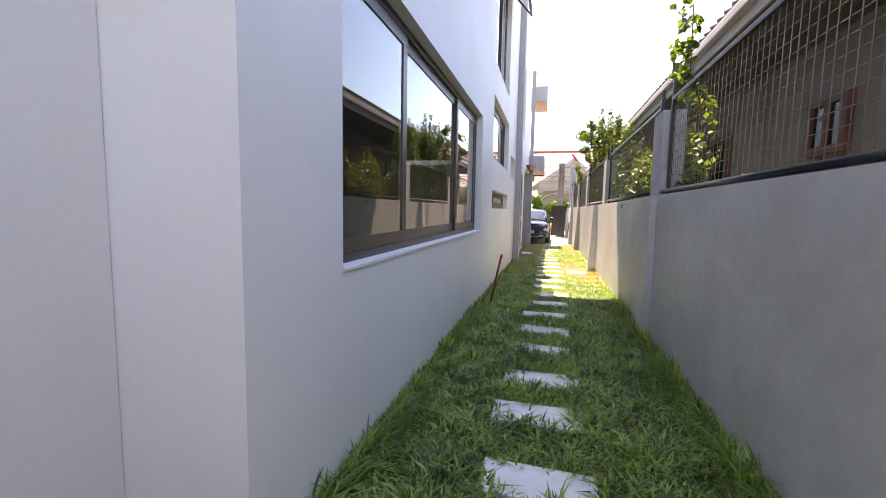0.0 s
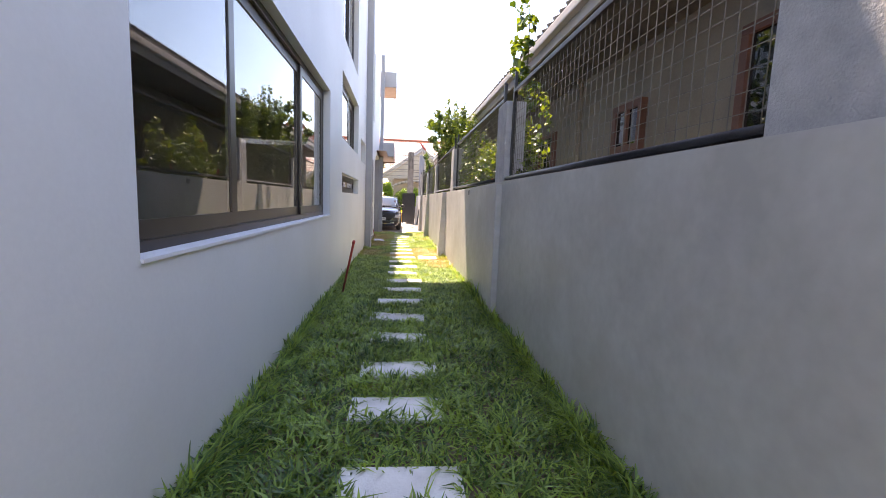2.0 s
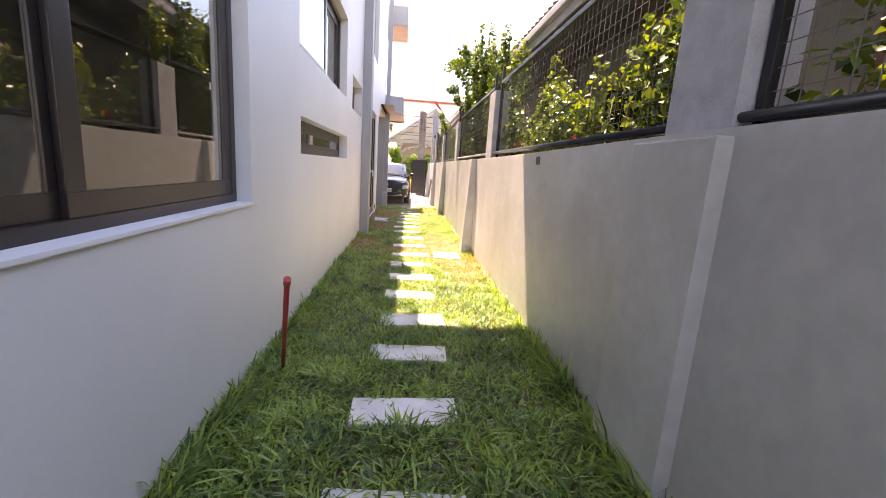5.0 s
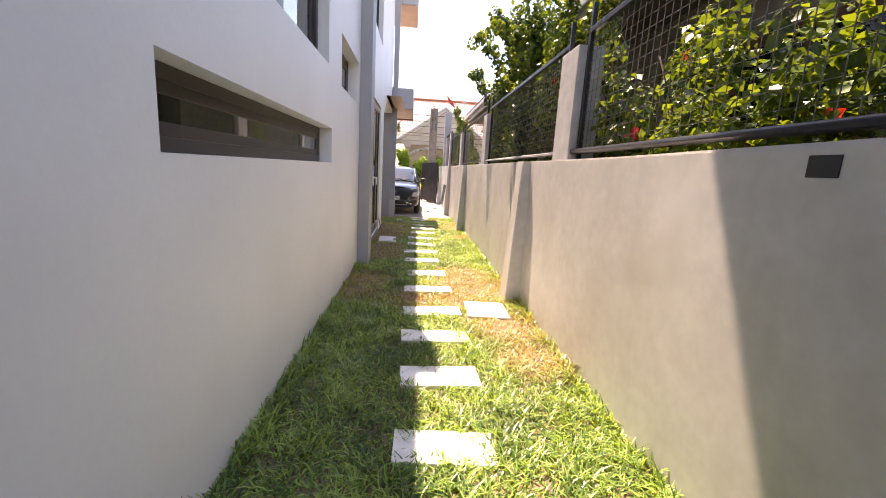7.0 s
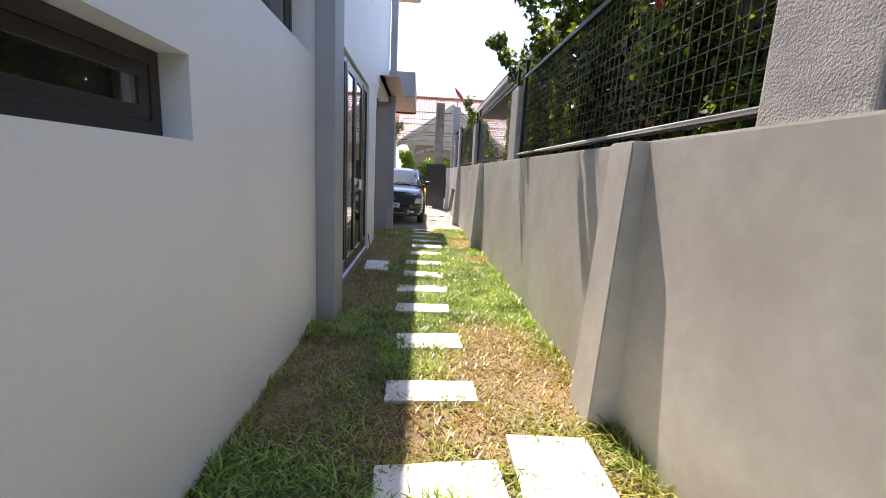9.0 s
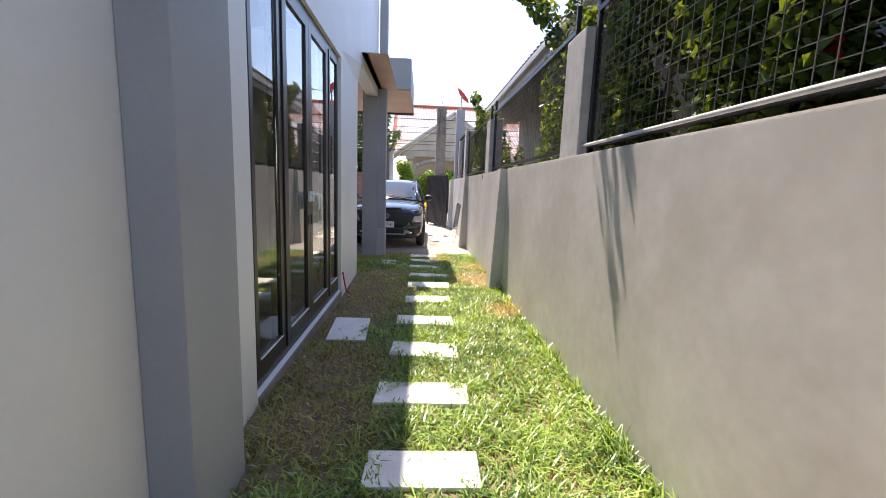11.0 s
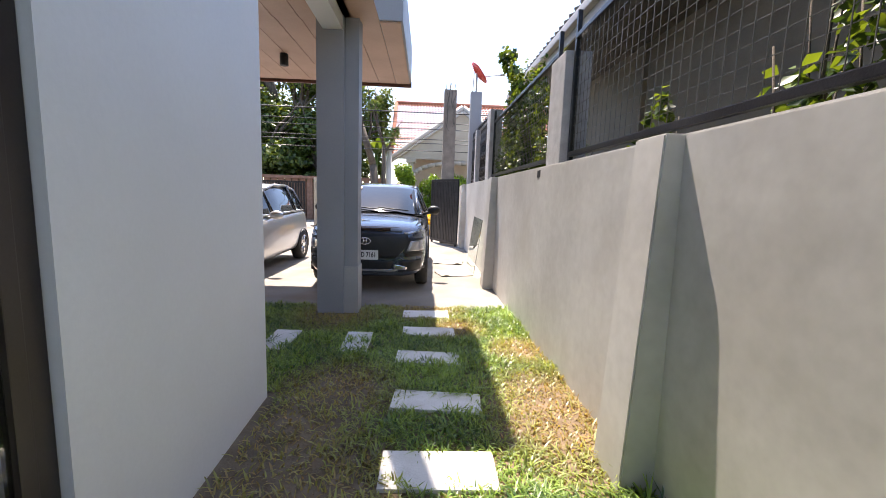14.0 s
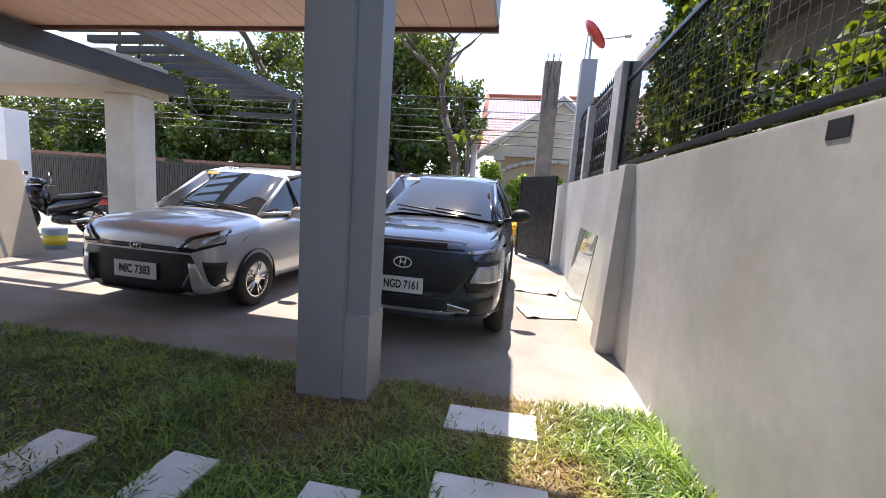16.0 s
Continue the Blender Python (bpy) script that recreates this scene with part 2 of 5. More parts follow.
def holed_wall(name, x0, x1, ys, zs, solid, mat):
    """A wall along y between x0 and x1: cells between the cuts ys and zs; solid(y, z) says which cells are there."""
    bm = bmesh.new()
    grid = {}
    vs = {}

    def vert(x, y, z):
        k = (round(x, 4), round(y, 4), round(z, 4))
        if k not in vs:
            vs[k] = bm.verts.new(k)
        return vs[k]
    for i in range(len(ys) - 1):
        for j in range(len(zs) - 1):
            grid[i, j] = solid((ys[i] + ys[i + 1]) / 2, (zs[j] + zs[j + 1]) / 2)
    for (i, j), s in grid.items():
        if not s:
            continue
        a, b, c, d = ys[i], ys[i + 1], zs[j], zs[j + 1]
        bm.faces.new([vert(x1, a, c), vert(x1, b, c), vert(x1, b, d), vert(x1, a, d)])
        bm.faces.new([vert(x0, a, d), vert(x0, b, d), vert(x0, b, c), vert(x0, a, c)])
        if not grid.get((i - 1, j)):
            bm.faces.new([vert(x0, a, c), vert(x1, a, c), vert(x1, a, d), vert(x0, a, d)])
        if not grid.get((i + 1, j)):
            bm.faces.new([vert(x1, b, c), vert(x0, b, c), vert(x0, b, d), vert(x1, b, d)])
        if not grid.get((i, j - 1)):
            bm.faces.new([vert(x0, a, c), vert(x0, b, c), vert(x1, b, c), vert(x1, a, c)])
        if not grid.get((i, j + 1)):
            bm.faces.new([vert(x1, a, d), vert(x1, b, d), vert(x0, b, d), vert(x0, a, d)])
    bmesh.ops.recalc_face_normals(bm, faces=bm.faces)
    return tagged(mesh_object(name, bm, mat), kind="structure")


GROUND = [(-8, 0.0), (1, 0.0), (4, -0.02), (10, -0.08), (14, -0.12), (17, -0.17), (18.5, -0.23), (19.9, -0.27), (21, -0.28), (400, -0.28)]


def gz(y):
    return float(np.interp(y, [p[0] for p in GROUND], [p[1] for p in GROUND]))


# ---- ground ----
def build_ground():
    bm = bmesh.new()
    ys = [-400, -40] + [-8 + 0.5 * k for k in range(57)] + [30, 60, 400]
    xs = [-400, -30, -8, 1.3, 8, 400]
    rows = [[bm.verts.new((x, y, gz(y) - 0.03)) for x in xs] for y in ys]
    for r0, r1 in zip(rows, rows[1:]):
        for k in range(len(xs) - 1):
            bm.faces.new([r0[k], r0[k + 1], r1[k + 1], r1[k]])
    tagged(mesh_object("ground", bm, M_SOIL), "bare brown soil under the lawn and plots", kind="structure")
    bm = bmesh.new()
    add_box(bm, -24, 1.12, 19.88, 28.6, -0.5, -0.28, 0.02)
    add_box(bm, -24, 1.12, 19.8, 19.9, -0.5, -0.277, 0.02)
    tagged(mesh_object("driveway", bm, M_CONCRETE), "pale stained concrete car park floor", kind="structure")
    bm = bmesh.new()
    add_box(bm, -60, 60, 28.6, 35.5, -0.6, -0.29)
    tagged(mesh_object("road", bm, M_CONCRETE), "pale concrete street beyond the gate", kind="structure")


# ---- house ----
HX = -0.985
W1, W2, W3 = (1.87, 6.11, 1.03, 2.68), (7.27, 9.95, 2.24, 3.3), (10.6, 11.9, 2.17, 2.7)
SLOT, UP, UP2 = (7.3, 10.09, 1.365, 1.69), (7.3, 9.72, 3.87, 6.2), (13.2, 15.6, 3.9, 6.2)
DOOR = (13.03, 15.62, -0.06, 2.62)


def inside(y, z, h):
    return h[0] < y < h[1] and h[2] < z < h[3]


def build_house():
    holes = [W1, W2, W3, SLOT, UP, UP2, DOOR]
    top = 7.55
    ys = sorted({1.17, 17.19, 19.5} | {h[0] for h in holes} | {h[1] for h in holes})
    zs = sorted({-0.5, 2.98, top} | {h[2] for h in holes} | {h[3] for h in holes})
    holed_wall("wall_house_side", HX - 0.22, HX, ys, zs, lambda y, z: not any(inside(y, z, h) for h in holes) and (y < 17.19 or z > 2.98), M_HOUSE)
    for v in bpy.data.objects["wall_house_side"].data.vertices:
        if abs(v.co.y - 17.19) < 0.001 and v.co.z < 2.9 and v.co.x > HX - 0.01:
            v.co.x -= 0.055
    def setting(*a, **k):
        return tagged(box(*a, **k), kind="structure")
    # set-back back part, its closing walls
    setting("wall_house_back", -1.77, -1.55, -4.2, 1.168, -0.5, 7.55, M_HOUSE)
    setting("wall_house_step", -1.77, HX - 0.22, 1.17, 1.39, -0.5, 7.55, M_HOUSE)
    setting("wall_rear_end", -1.77, 1.4, -4.4, -4.2, -0.5, 2.2, M_WALL)
    setting("wall_house_front", -9.0, HX - 0.222, 16.97, 17.19, -0.5, 3.15, M_HOUSE)
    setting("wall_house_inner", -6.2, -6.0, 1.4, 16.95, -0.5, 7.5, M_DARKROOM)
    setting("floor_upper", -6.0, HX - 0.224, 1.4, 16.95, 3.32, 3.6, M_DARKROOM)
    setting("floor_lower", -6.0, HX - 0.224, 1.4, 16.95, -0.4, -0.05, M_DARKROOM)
    setting("roof_slab", -9.0, HX - 0.224, -4.2, 19.5, 7.3, 7.5, M_FASCIA)
    # unseen slab added high up to shade the lane and boundary wall
    setting("roof_eave", -1.2, 0.52, 3.95, 10.4, 7.552, 7.75, M_FASCIA)
    setting("wall_house_front_upper", -9.0, HX - 0.222, 19.28, 19.5, 3.15, 7.5, M_HOUSE)
    setting("trim_pilaster", HX + 0.001, -0.82, 12.04, 12.45, -0.4, 7.5, M_DARKGREY, bevel=0.008)
    # carport slab: fascia, wooden soffit with joints
    setting("ceiling_carport_slab", -9.0, -0.33, 19.62, 22.4, 3.17, 3.78, M_FASCIA, bevel=0.01)
    bm = bmesh.new()
    x = -9.0
    while x < -0.4:
        add_box(bm, x + 0.004, min(x + 0.296, -0.36), 19.64, 22.36, 3.150, 3.168, 0.003)
        add_box(bm, x + 0.004, min(x + 0.296, HX - 0.225), 17.2, 19.6, 3.132, 3.148, 0.003)
        x += 0.3
    tagged(mesh_object("ceiling_soffit", bm, M_SOFFIT), "pinkish brown panelled soffit over the carport", kind="structure")
    bm = bmesh.new()
    add_box(bm, -9.0, -0.325, 22.37, 22.42, 3.10, 3.2, 0.004)
    tagged(mesh_object("trim_soffit_edge", bm, M_BROWNWOOD), kind="structure")
    setting("roof_high_slab", -9.0, -0.30, 19.82, 21.9, 6.25, 6.9, M_FASCIA, bevel=0.01)
    bm = bmesh.new()
    add_box(bm, -4.0, -0.32, 19.84, 21.88, 6.22, 6.248, 0.003)
    tagged(mesh_object("ceiling_high_soffit", bm, M_SOFFIT), kind="structure")


def build_column():
    zb = gz(19.6) - 0.1
    a = box("shaft", -1.28, -0.968, 19.44, 19.86, zb, 3.13, M_DARKGREY, 0.006)
    b = box("pilaster", -0.966, -0.81, 19.5, 19.74, zb, 7.5, M_DARKGREY, 0.006)
    c = box("plinth", -0.968, -0.80, 19.475, 19.76, zb, 0.3, M_FASCIA, 0.006)
    tagged(group_of("carport_column", a, b, c), "dark grey painted concrete carport column with pale plinth", "column")


def framed_window(name, hole, mullions, label, depth=0.10, sill=False, fw=0.055):
    """Sliding window in an opening of the side wall: frame, sashes, panes."""
    y0, y1, z0, z1 = hole
    x = HX - depth
    parts = []
    bm = bmesh.new()
    for a in ((y0 + 0.002, y1 - 0.002, z0 + 0.002, z0 + fw), (y0 + 0.002, y1 - 0.002, z1 - fw, z1 - 0.002), (y0 + 0.002, y0 + fw, z0 + fw, z1 - fw), (y1 - fw, y1 - 0.002, z0 + fw, z1 - fw)):
        add_box(bm, x - 0.08, x, *a, 0.004)
    parts.append(mesh_object("frame", bm, M_ALU))
    edges = [y0 + fw] + list(mullions) + [y1 - fw]
    for k, (a, b) in enumerate(zip(edges, edges[1:])):
        off = -0.018 - 0.026 * (k % 2)
        bm = bmesh.new()
        s = min(0.085, 0.16 * (z1 - z0))
        a2, b2 = a - (0.025 if k else 0), b + (0.025 if k < len(edges) - 2 else 0)
        for c in ((a2, b2, z0 + fw + 0.001, z0 + fw + s), (a2, b2, z1 - fw - s, z1 - fw - 0.001), (a2, a2 + s, z0 + fw + s, z1 - fw - s), (b2 - s, b2, z0 + fw + s, z1 - fw - s)):
            add_box(bm, x + off - 0.012, x + off + 0.012, *c, 0.003)
        parts.append(mesh_object("sash", bm, M_ALU))
        p = box("pane", x + off - 0.003, x + off + 0.003, a2 + s, b2 - s, z0 + fw + s, z1 - fw - s, M_GLASS, 0)
        p.visible_shadow = False
        parts.append(p)
    if sill:
        parts.append(box("sill", HX - depth + 0.002, HX + 0.012, y0 + 0.002, y1 - 0.002, z0 - 0.006, z0 + 0.012, M_SILL, 0.003))
    return tagged(group_of(name, *parts), label, kind="structure")


def build_windows():
    framed_window("window_1", W1, (3.05, 4.85), "wide sliding window in dark brown aluminium frames with white sill", depth=0.09, sill=True, fw=0.06)
    framed_window("window_2", W2, (8.95,), "two-pane sliding window in dark aluminium frame")
    framed_window("window_3", W3, (), "small fixed window in dark frame", depth=0.14)
    framed_window("window_4", SLOT, (), "long narrow slot window in dark aluminium frame", depth=0.115, fw=0.06)
    framed_window("window_5", UP, (8.1, 8.9), "tall upper-storey window in dark frame")
    framed_window("window_6", UP2, (14.4,), "tall upper-storey window in dark frame")
    # awning sash standing open
    bm = bmesh.new()
    w, h, s = 0.72, 0.62, 0.05
    for a in ((0, w, -s, 0), (0, w, -h, -h + s), (0, s, -h + s, -s), (w - s, w, -h + s, -s)):
        add_box(bm, -0.018, 0.018, *a, 0.004)
    f = mesh_object("frame", bm, M_ALU)
    p = box("pane", -0.003, 0.003, s, w - s, -h + s, -s, M_GLASS, 0)
    e = group_of("awning_sash", f, p)
    e.matrix_world = pose(HX + 0.03, 9.15, 6.1, 0, -40, 0)
    tagged(e, "dark framed awning window sash standing open", "window")


def build_glass_door():
    y0, y1, z0, z1 = DOOR
    x = HX - 0.035
    parts = []
    bm = bmesh.new()
    for a in ((y0 + .002, y1 - .002, z1 - 0.07, z1 - .002), (y0 + .002, y1 - .002, z0 + .002, z0 + 0.06), (y0 + .002, y0 + 0.07, z0 + .06, z1 - 0.07), (y1 - 0.07, y1 - .002, z0 + .06, z1 - 0.07), (15.05, 15.11, z0 + .06, z1 - .07), (13.62, 13.68, z0 + .06, z1 - .07)):
        add_box(bm, x - 0.09, x, *a, 0.004)
    parts.append(mesh_object("frame", bm, M_ALU))

    def leaf(name, a, b, s, handle):
        bm = bmesh.new()
        lo, hi = z0 + 0.062, z1 - 0.072
        for c in ((a, a + s, lo, hi), (b - s, b, lo, hi), (a + s, b - s, lo, lo + 0.13), (a + s, b - s, hi - s, hi)):
            add_box(bm, x - 0.03, x + 0.012, *c, 0.004)
        ob = mesh_object(name, bm, M_ALU)
        p = box("pane", x - 0.012, x - 0.004, a + s, b - s, lo + 0.13, hi - s, M_GLASS, 0, ob)
        p.visible_shadow = False
        box("bead", x + 0.0125, x + 0.018, a + s, b - s, lo + 0.122, lo + 0.132, M_SILL, 0.001, ob)
        if handle is not None:
            bm = bmesh.new()
            add_box(bm, x + 0.012, x + 0.035, handle - 0.018, handle + 0.018, 1.06, 1.15, 0.007)
            add_rod(bm, (x + 0.03, handle, 1.12), (x + 0.07, handle, 1.125), 0.013)
            add_rod(bm, (x + 0.07, handle - 0.008, 1.128), (x + 0.085, handle + 0.045, 1.115), 0.013)
            add_rod(bm, (x + 0.085, handle + 0.045, 1.118), (x + 0.08, handle + 0.06, 0.985), 0.012)
            h = mesh_object("handle", bm, M_WHITE)
            h.parent = ob
            box("lock", x + 0.012, x + 0.02, handle - 0.012, handle + 0.012, 0.86, 0.95, M_BLACK, 0.004, ob)
        parts.append(ob)
    leaf("sidelight", y0 + 0.072, 13.618, 0.05, None)
    leaf("leaf", 13.682, 14.34, 0.085, 14.295)
    leaf("leaf", 14.344, 15.048, 0.085, 14.387)
    leaf("sidelight", 15.112, y1 - 0.072, 0.05, None)
    tagged(group_of("door_1", *parts), "glazed double door with sidelights in dark brown aluminium", kind="structure")
    tagged(box("door_step", HX - 0.25, HX + 0.012, y0 + 0.01, y1 - 0.01, -0.4, -0.064, M_BARECONCRETE, 0.01), "rough cement door threshold", kind="structure")


# ---- boundary wall ----
WX = 1.10
POSTS = (1.32, 5.1, 9.6, 14.0, 18.27, 22.4)


def build_wall():
    bm = bmesh.new()
    tops = ((-4.2, 1.545), (5.0, 1.535), (8.5, 1.505), (28.4, 1.5))
    rows = [[bm.verts.new(c) for c in ((WX, y, -0.6), (WX + 0.15, y, -0.6), (WX + 0.15, y, z), (WX, y, z))] for y, z in tops]
    for r0, r1 in zip(rows, rows[1:]):
        for k in range(4):
            bm.faces.new([r0[k], r0[(k + 1) % 4], r1[(k + 1) % 4], r1[k]])
    bm.faces.new(rows[0][::-1])
    bm.faces.new(rows[-1])
    bmesh.ops.recalc_face_normals(bm, faces=bm.faces)
    bmesh.ops.bevel(bm, geom=[e for e in bm.edges if min(v.co.z for v in e.verts) > 1.4 and abs(e.verts[0].co.x - e.verts[1].co.x) < 0.01], offset=0.012, segments=2, affect="EDGES")
    tagged(mesh_object("wall_boundary", bm, M_WALL), "grey cement-rendered boundary wall", kind="structure")

    def buttress(y, out_base=0.17, out_top=0.09, w=0.3, h=1.5):
        bm = bmesh.new()
        zb = gz(y) - 0.1
        v = [bm.verts.new(c) for c in ((WX - out_base, y, zb), (WX + 0.02, y, zb), (WX + 0.02, y + w, zb), (WX - out_base, y + w, zb),
                                       (WX - out_top, y + 0.04, h), (WX + 0.02, y + 0.04, h), (WX + 0.02, y + w, h), (WX - out_top, y + w, h))]
        for q in ((0, 1, 2, 3), (7, 6, 5, 4), (0, 4, 5, 1), (1, 5, 6, 2), (2, 6, 7, 3), (3, 7, 4, 0)):
            bm.faces.new([v[k] for k in q])
        bmesh.ops.recalc_face_normals(bm, faces=bm.faces)
        bmesh.ops.bevel(bm, geom=bm.edges[:], offset=0.008, segments=2, affect="EDGES")
        tagged(mesh_object("trim_buttress", bm, M_WALL), "tapered cement buttress of the boundary wall", kind="structure")
    for y in (10.42, 16.25, 21.0, 26.0):
        buttress(y)
    tagged(box("trim_pilaster_wall", WX - 0.07, WX + 0.01, 4.85, 5.4, -0.3, 1.5, M_WALL, 0.01), kind="structure")
    for k, y in enumerate(POSTS):
        w = 0.2 if k else 0.18
        tagged(box("wall_post", WX + 0.015, WX + 0.24, y - w, y + w, 1.49, 2.42 if k < 5 else 2.75, M_ROUGHPOST, 0.012), "rough cement fence post on the boundary wall", "post", "fence posts")


def build_fence():
    """Framed wire mesh between the posts, and a long twin rail on top."""
    stops = list(POSTS) + [25.2]
    spans = [(-2.8, POSTS[0] - 0.19)] + [(a + 0.21, b - 0.21) for a, b in zip(stops, stops[1:])]
    for a, b in spans[:6]:
        x = WX + 0.10
        bm = bmesh.new()
        for c in ((a, b, 1.555, 1.595), (a, b, 2.50, 2.54), (a, a + 0.04, 1.58, 2.50), (b - 0.04, b, 1.58, 2.50)):
            add_box(bm, x - 0.02, x + 0.02, *c, 0.006)
        for y in (a + 0.02, b - 0.02):
            add_box(bm, x - 0.018, x + 0.018, y - 0.018, y + 0.018, 2.5, 2.72, 0.004)
            add_box(bm, x - 0.018, x + 0.018, y - 0.018, y + 0.018, 1.495, 1.56, 0.004)
        fr = mesh_object("frame", bm, M_BLACK)
        bm = bmesh.new()
        n = int((b - a) / 0.075)
        for k in range(1, n):
            y = a + (b - a) * k / n
            add_box(bm, x - 0.0016, x + 0.0016, y - 0.0016, y + 0.0016, 1.58, 2.5)
        for k in range(1, 12):
            z = 1.58 + 0.92 * k / 12
            add_box(bm, x + 0.0017, x + 0.0047, a + 0.03, b - 0.03, z - 0.0016, z + 0.0016)
        ms = tagged(mesh_object("wire_mesh", bm, M_WIRE), kind="stuff")
        parts = [fr, ms]
        if a < 13.9:
            bm = bmesh.new()
            add_rod(bm, (x - 0.05, a - 0.01, 1.572), (x - 0.05, b + 0.01, 1.572), 0.02 if a < 9 else 0.012, 10)
            parts.append(mesh_object("pipe", bm, M_BLACK if a < 9 else M_FASCIA))
        tagged(group_of("fence_panel", *parts), "black steel fence panel with welded wire mesh on the wall", "fence", "fence panels")


# ---- lawn ----
STONES = [(0.0, 2.0), (-0.02, 2.72), (-0.01, 3.34), (0.0, 4.1), (-0.03, 4.82), (0.01, 5.56), (0.03, 6.32), (0.07, 7.02), (0.05, 7.78), (0.07, 8.55), (0.07, 9.28), (0.07, 9.95),
          (0.05, 10.76), (0.05, 11.58), (0.0, 12.45), (0.0, 13.2), (0.02, 13.95), (0.03, 14.75), (0.07, 15.6), (0.09, 16.4), (0.1, 17.12), (0.05, 17.95), (0.06, 18.72), (0.03, 19.42)]
EXTRA = [(0.65, 10.05, 0.43, 0.5), (-0.68, 14.45, 0.34, 0.62), (-0.63, 18.36, 0.25, 0.5), (-1.36, 18.38, 0.25, 0.52), (-2.05, 18.36, 0.25, 0.56)]


def build_stones():
    rnd = random.Random(5)
    sizes = [(x, y, rnd.uniform(0.53, 0.6), rnd.uniform(0.25, 0.29)) for x, y in STONES] + EXTRA
    for x, y, w, d in sizes:
        bm = bmesh.new()
        add_box(bm, -w / 2, w / 2, -d / 2, d / 2, -0.05, 0.012, 0.006)
        ob = mesh_object("stepping_stone", bm, M_STONE)
        ob.matrix_world = pose(x, y, gz(y), rnd.uniform(-1, 1), rnd.uniform(-1, 1), rnd.uniform(-4, 4))
        tagged(ob, "pale rectangular stone slab sunk in the grass", "stepping stone", "stepping stones")
    return sizes


def build_lawn(stones):
    rng = np.random.default_rng(3)
    bm = bmesh.new()
    ys = [-4.2 + 0.4 * k for k in range(61)]
    for x0, x1, lo, hi in ((-1.6, 1.12, -4.2, 19.86), (-6.5, -1.6, 17.2, 19.84)):
        yy = [lo] + [y for y in ys if lo < y < hi] + [hi]
        for a, b in zip(yy, yy[1:]):
            bm.faces.new([bm.verts.new(c) for c in ((x0, a, gz(a) - 0.012), (x1, a, gz(a) - 0.012), (x1, b, gz(b) - 0.012), (x0, b, gz(b) - 0.012))])
    tagged(mesh_object("lawn_soil", bm, M_SOIL), "brown soil under the grass", kind="structure")

    def sow(n, x0, x1, y0, y1, h0, h1):
        x, y = rng.uniform(x0, x1, n), rng.uniform(y0, y1, n)
        return x, y, rng.uniform(h0, h1, n)
    sets = [sow(36000, -0.97, 1.09, 0.6, 5.5, 0.035, 0.105), sow(118000, -0.97, 1.09, 5.5, 17.2, 0.025, 0.078), sow(36000, -1.9, 1.09, 17.2, 19.85, 0.035, 0.085),
            sow(22000, -4.5, -1.9, 17.2, 19.85, 0.03, 0.07), sow(5000, -1.5, 1.08, -2.5, 0.6, 0.04, 0.09),
            sow(2600, -0.985, -0.88, 1.2, 12, 0.06, 0.15), sow(4600, 1.0, 1.10, 0.6, 19.8, 0.06, 0.18), sow(1500, 0.99, 1.09, 0.8, 6.8, 0.1, 0.24), sow(900, -0.975, -0.9, 1.2, 7.5, 0.1, 0.22)]
    x, y, h = (np.concatenate([s[k] for s in sets]) for k in range(3))
    # dry, thin and bare spots
    spots = [(0.75, 10.9, 0.55), (0.8, 9.6, 0.4), (0.6, 11.6, 0.4), (-0.75, 11.2, 0.35), (-0.7, 13.6, 0.45), (-0.85, 15.6, 0.5), (-0.8, 16.4, 0.4), (0.95, 15.2, 0.25), (0.95, 17.2, 0.42), (-0.9, 15.0, 0.4), (-0.85, 16.0, 0.45), (-0.6, 17.3, 0.4), (-1.0, 19.4, 0.5), (0.0, 19.75, 0.5), (-0.1, 10.4, 0.35), (0.35, 18.9, 0.3), (-0.9, 14.5, 0.3), (0.95, 18.2, 0.3), (-0.62, 15.3, 0.45), (-0.55, 16.2, 0.45), (0.9, 16.9, 0.45), (-0.65, 12.9, 0.4), (-0.8, 10.6, 0.3), (0.3, 10.4, 0.3), (0.6, 11.0, 0.55), (0.85, 8.9, 0.3), (-0.8, 14.9, 0.42), (-0.75, 15.9, 0.5), (-0.78, 16.7, 0.45)]
    dry = np.zeros(len(x))
    for a, b, r in spots:
        dry = np.maximum(dry, np.clip(1.35 - np.hypot(x - a, (y - b) * 0.8) / r, 0, 1))
    dry = np.clip(dry * rng.uniform(0.4, 1.0, len(x)) + (rng.random(len(x)) < 0.03) * 0.8 + np.where(y > 8, 0.06, 0.0) * rng.random(len(x)), 0, 0.95)
    clump = 0.5 + 0.5 * np.sin(9 * x + 2.5 * np.sin(3.1 * y)) * np.sin(8 * y + 2.2 * np.sin(4.3 * x)) + 0.25 * np.sin(23 * x + 5 * np.sin(7 * y)) * np.sin(19 * y)
    h = h * (0.5 + 0.75 * np.clip(clump, 0, 1))
    keep = rng.random(len(x)) > dry * np.where((x < -0.4) & (y > 14.7) & (y < 17.2), 0.9, 0.62)
    for sx, sy, w, d in stones:
        hit = (np.abs(x - sx) < w / 2 - 0.02 - 0.09 * np.clip(clump, 0, 1)) & (np.abs(y - sy) < d / 2 - 0.01 - 0.05 * np.clip(clump, 0, 1))
        keep &= ~hit | (rng.random(len(x)) < 0.012)
    keep &= ~((x < -0.8) & (y > 11.98) & (y < 12.5)) & ~((x > -1.3) & (x < -0.78) & (y > 19.4) & (y < 19.9)) & ~((x < HX) & (y < 17.25) & (y > 1.1))
    x, y, h, dry = x[keep], y[keep], h[keep] * (1 - 0.55 * dry[keep]), dry[keep]
    n = len(x)
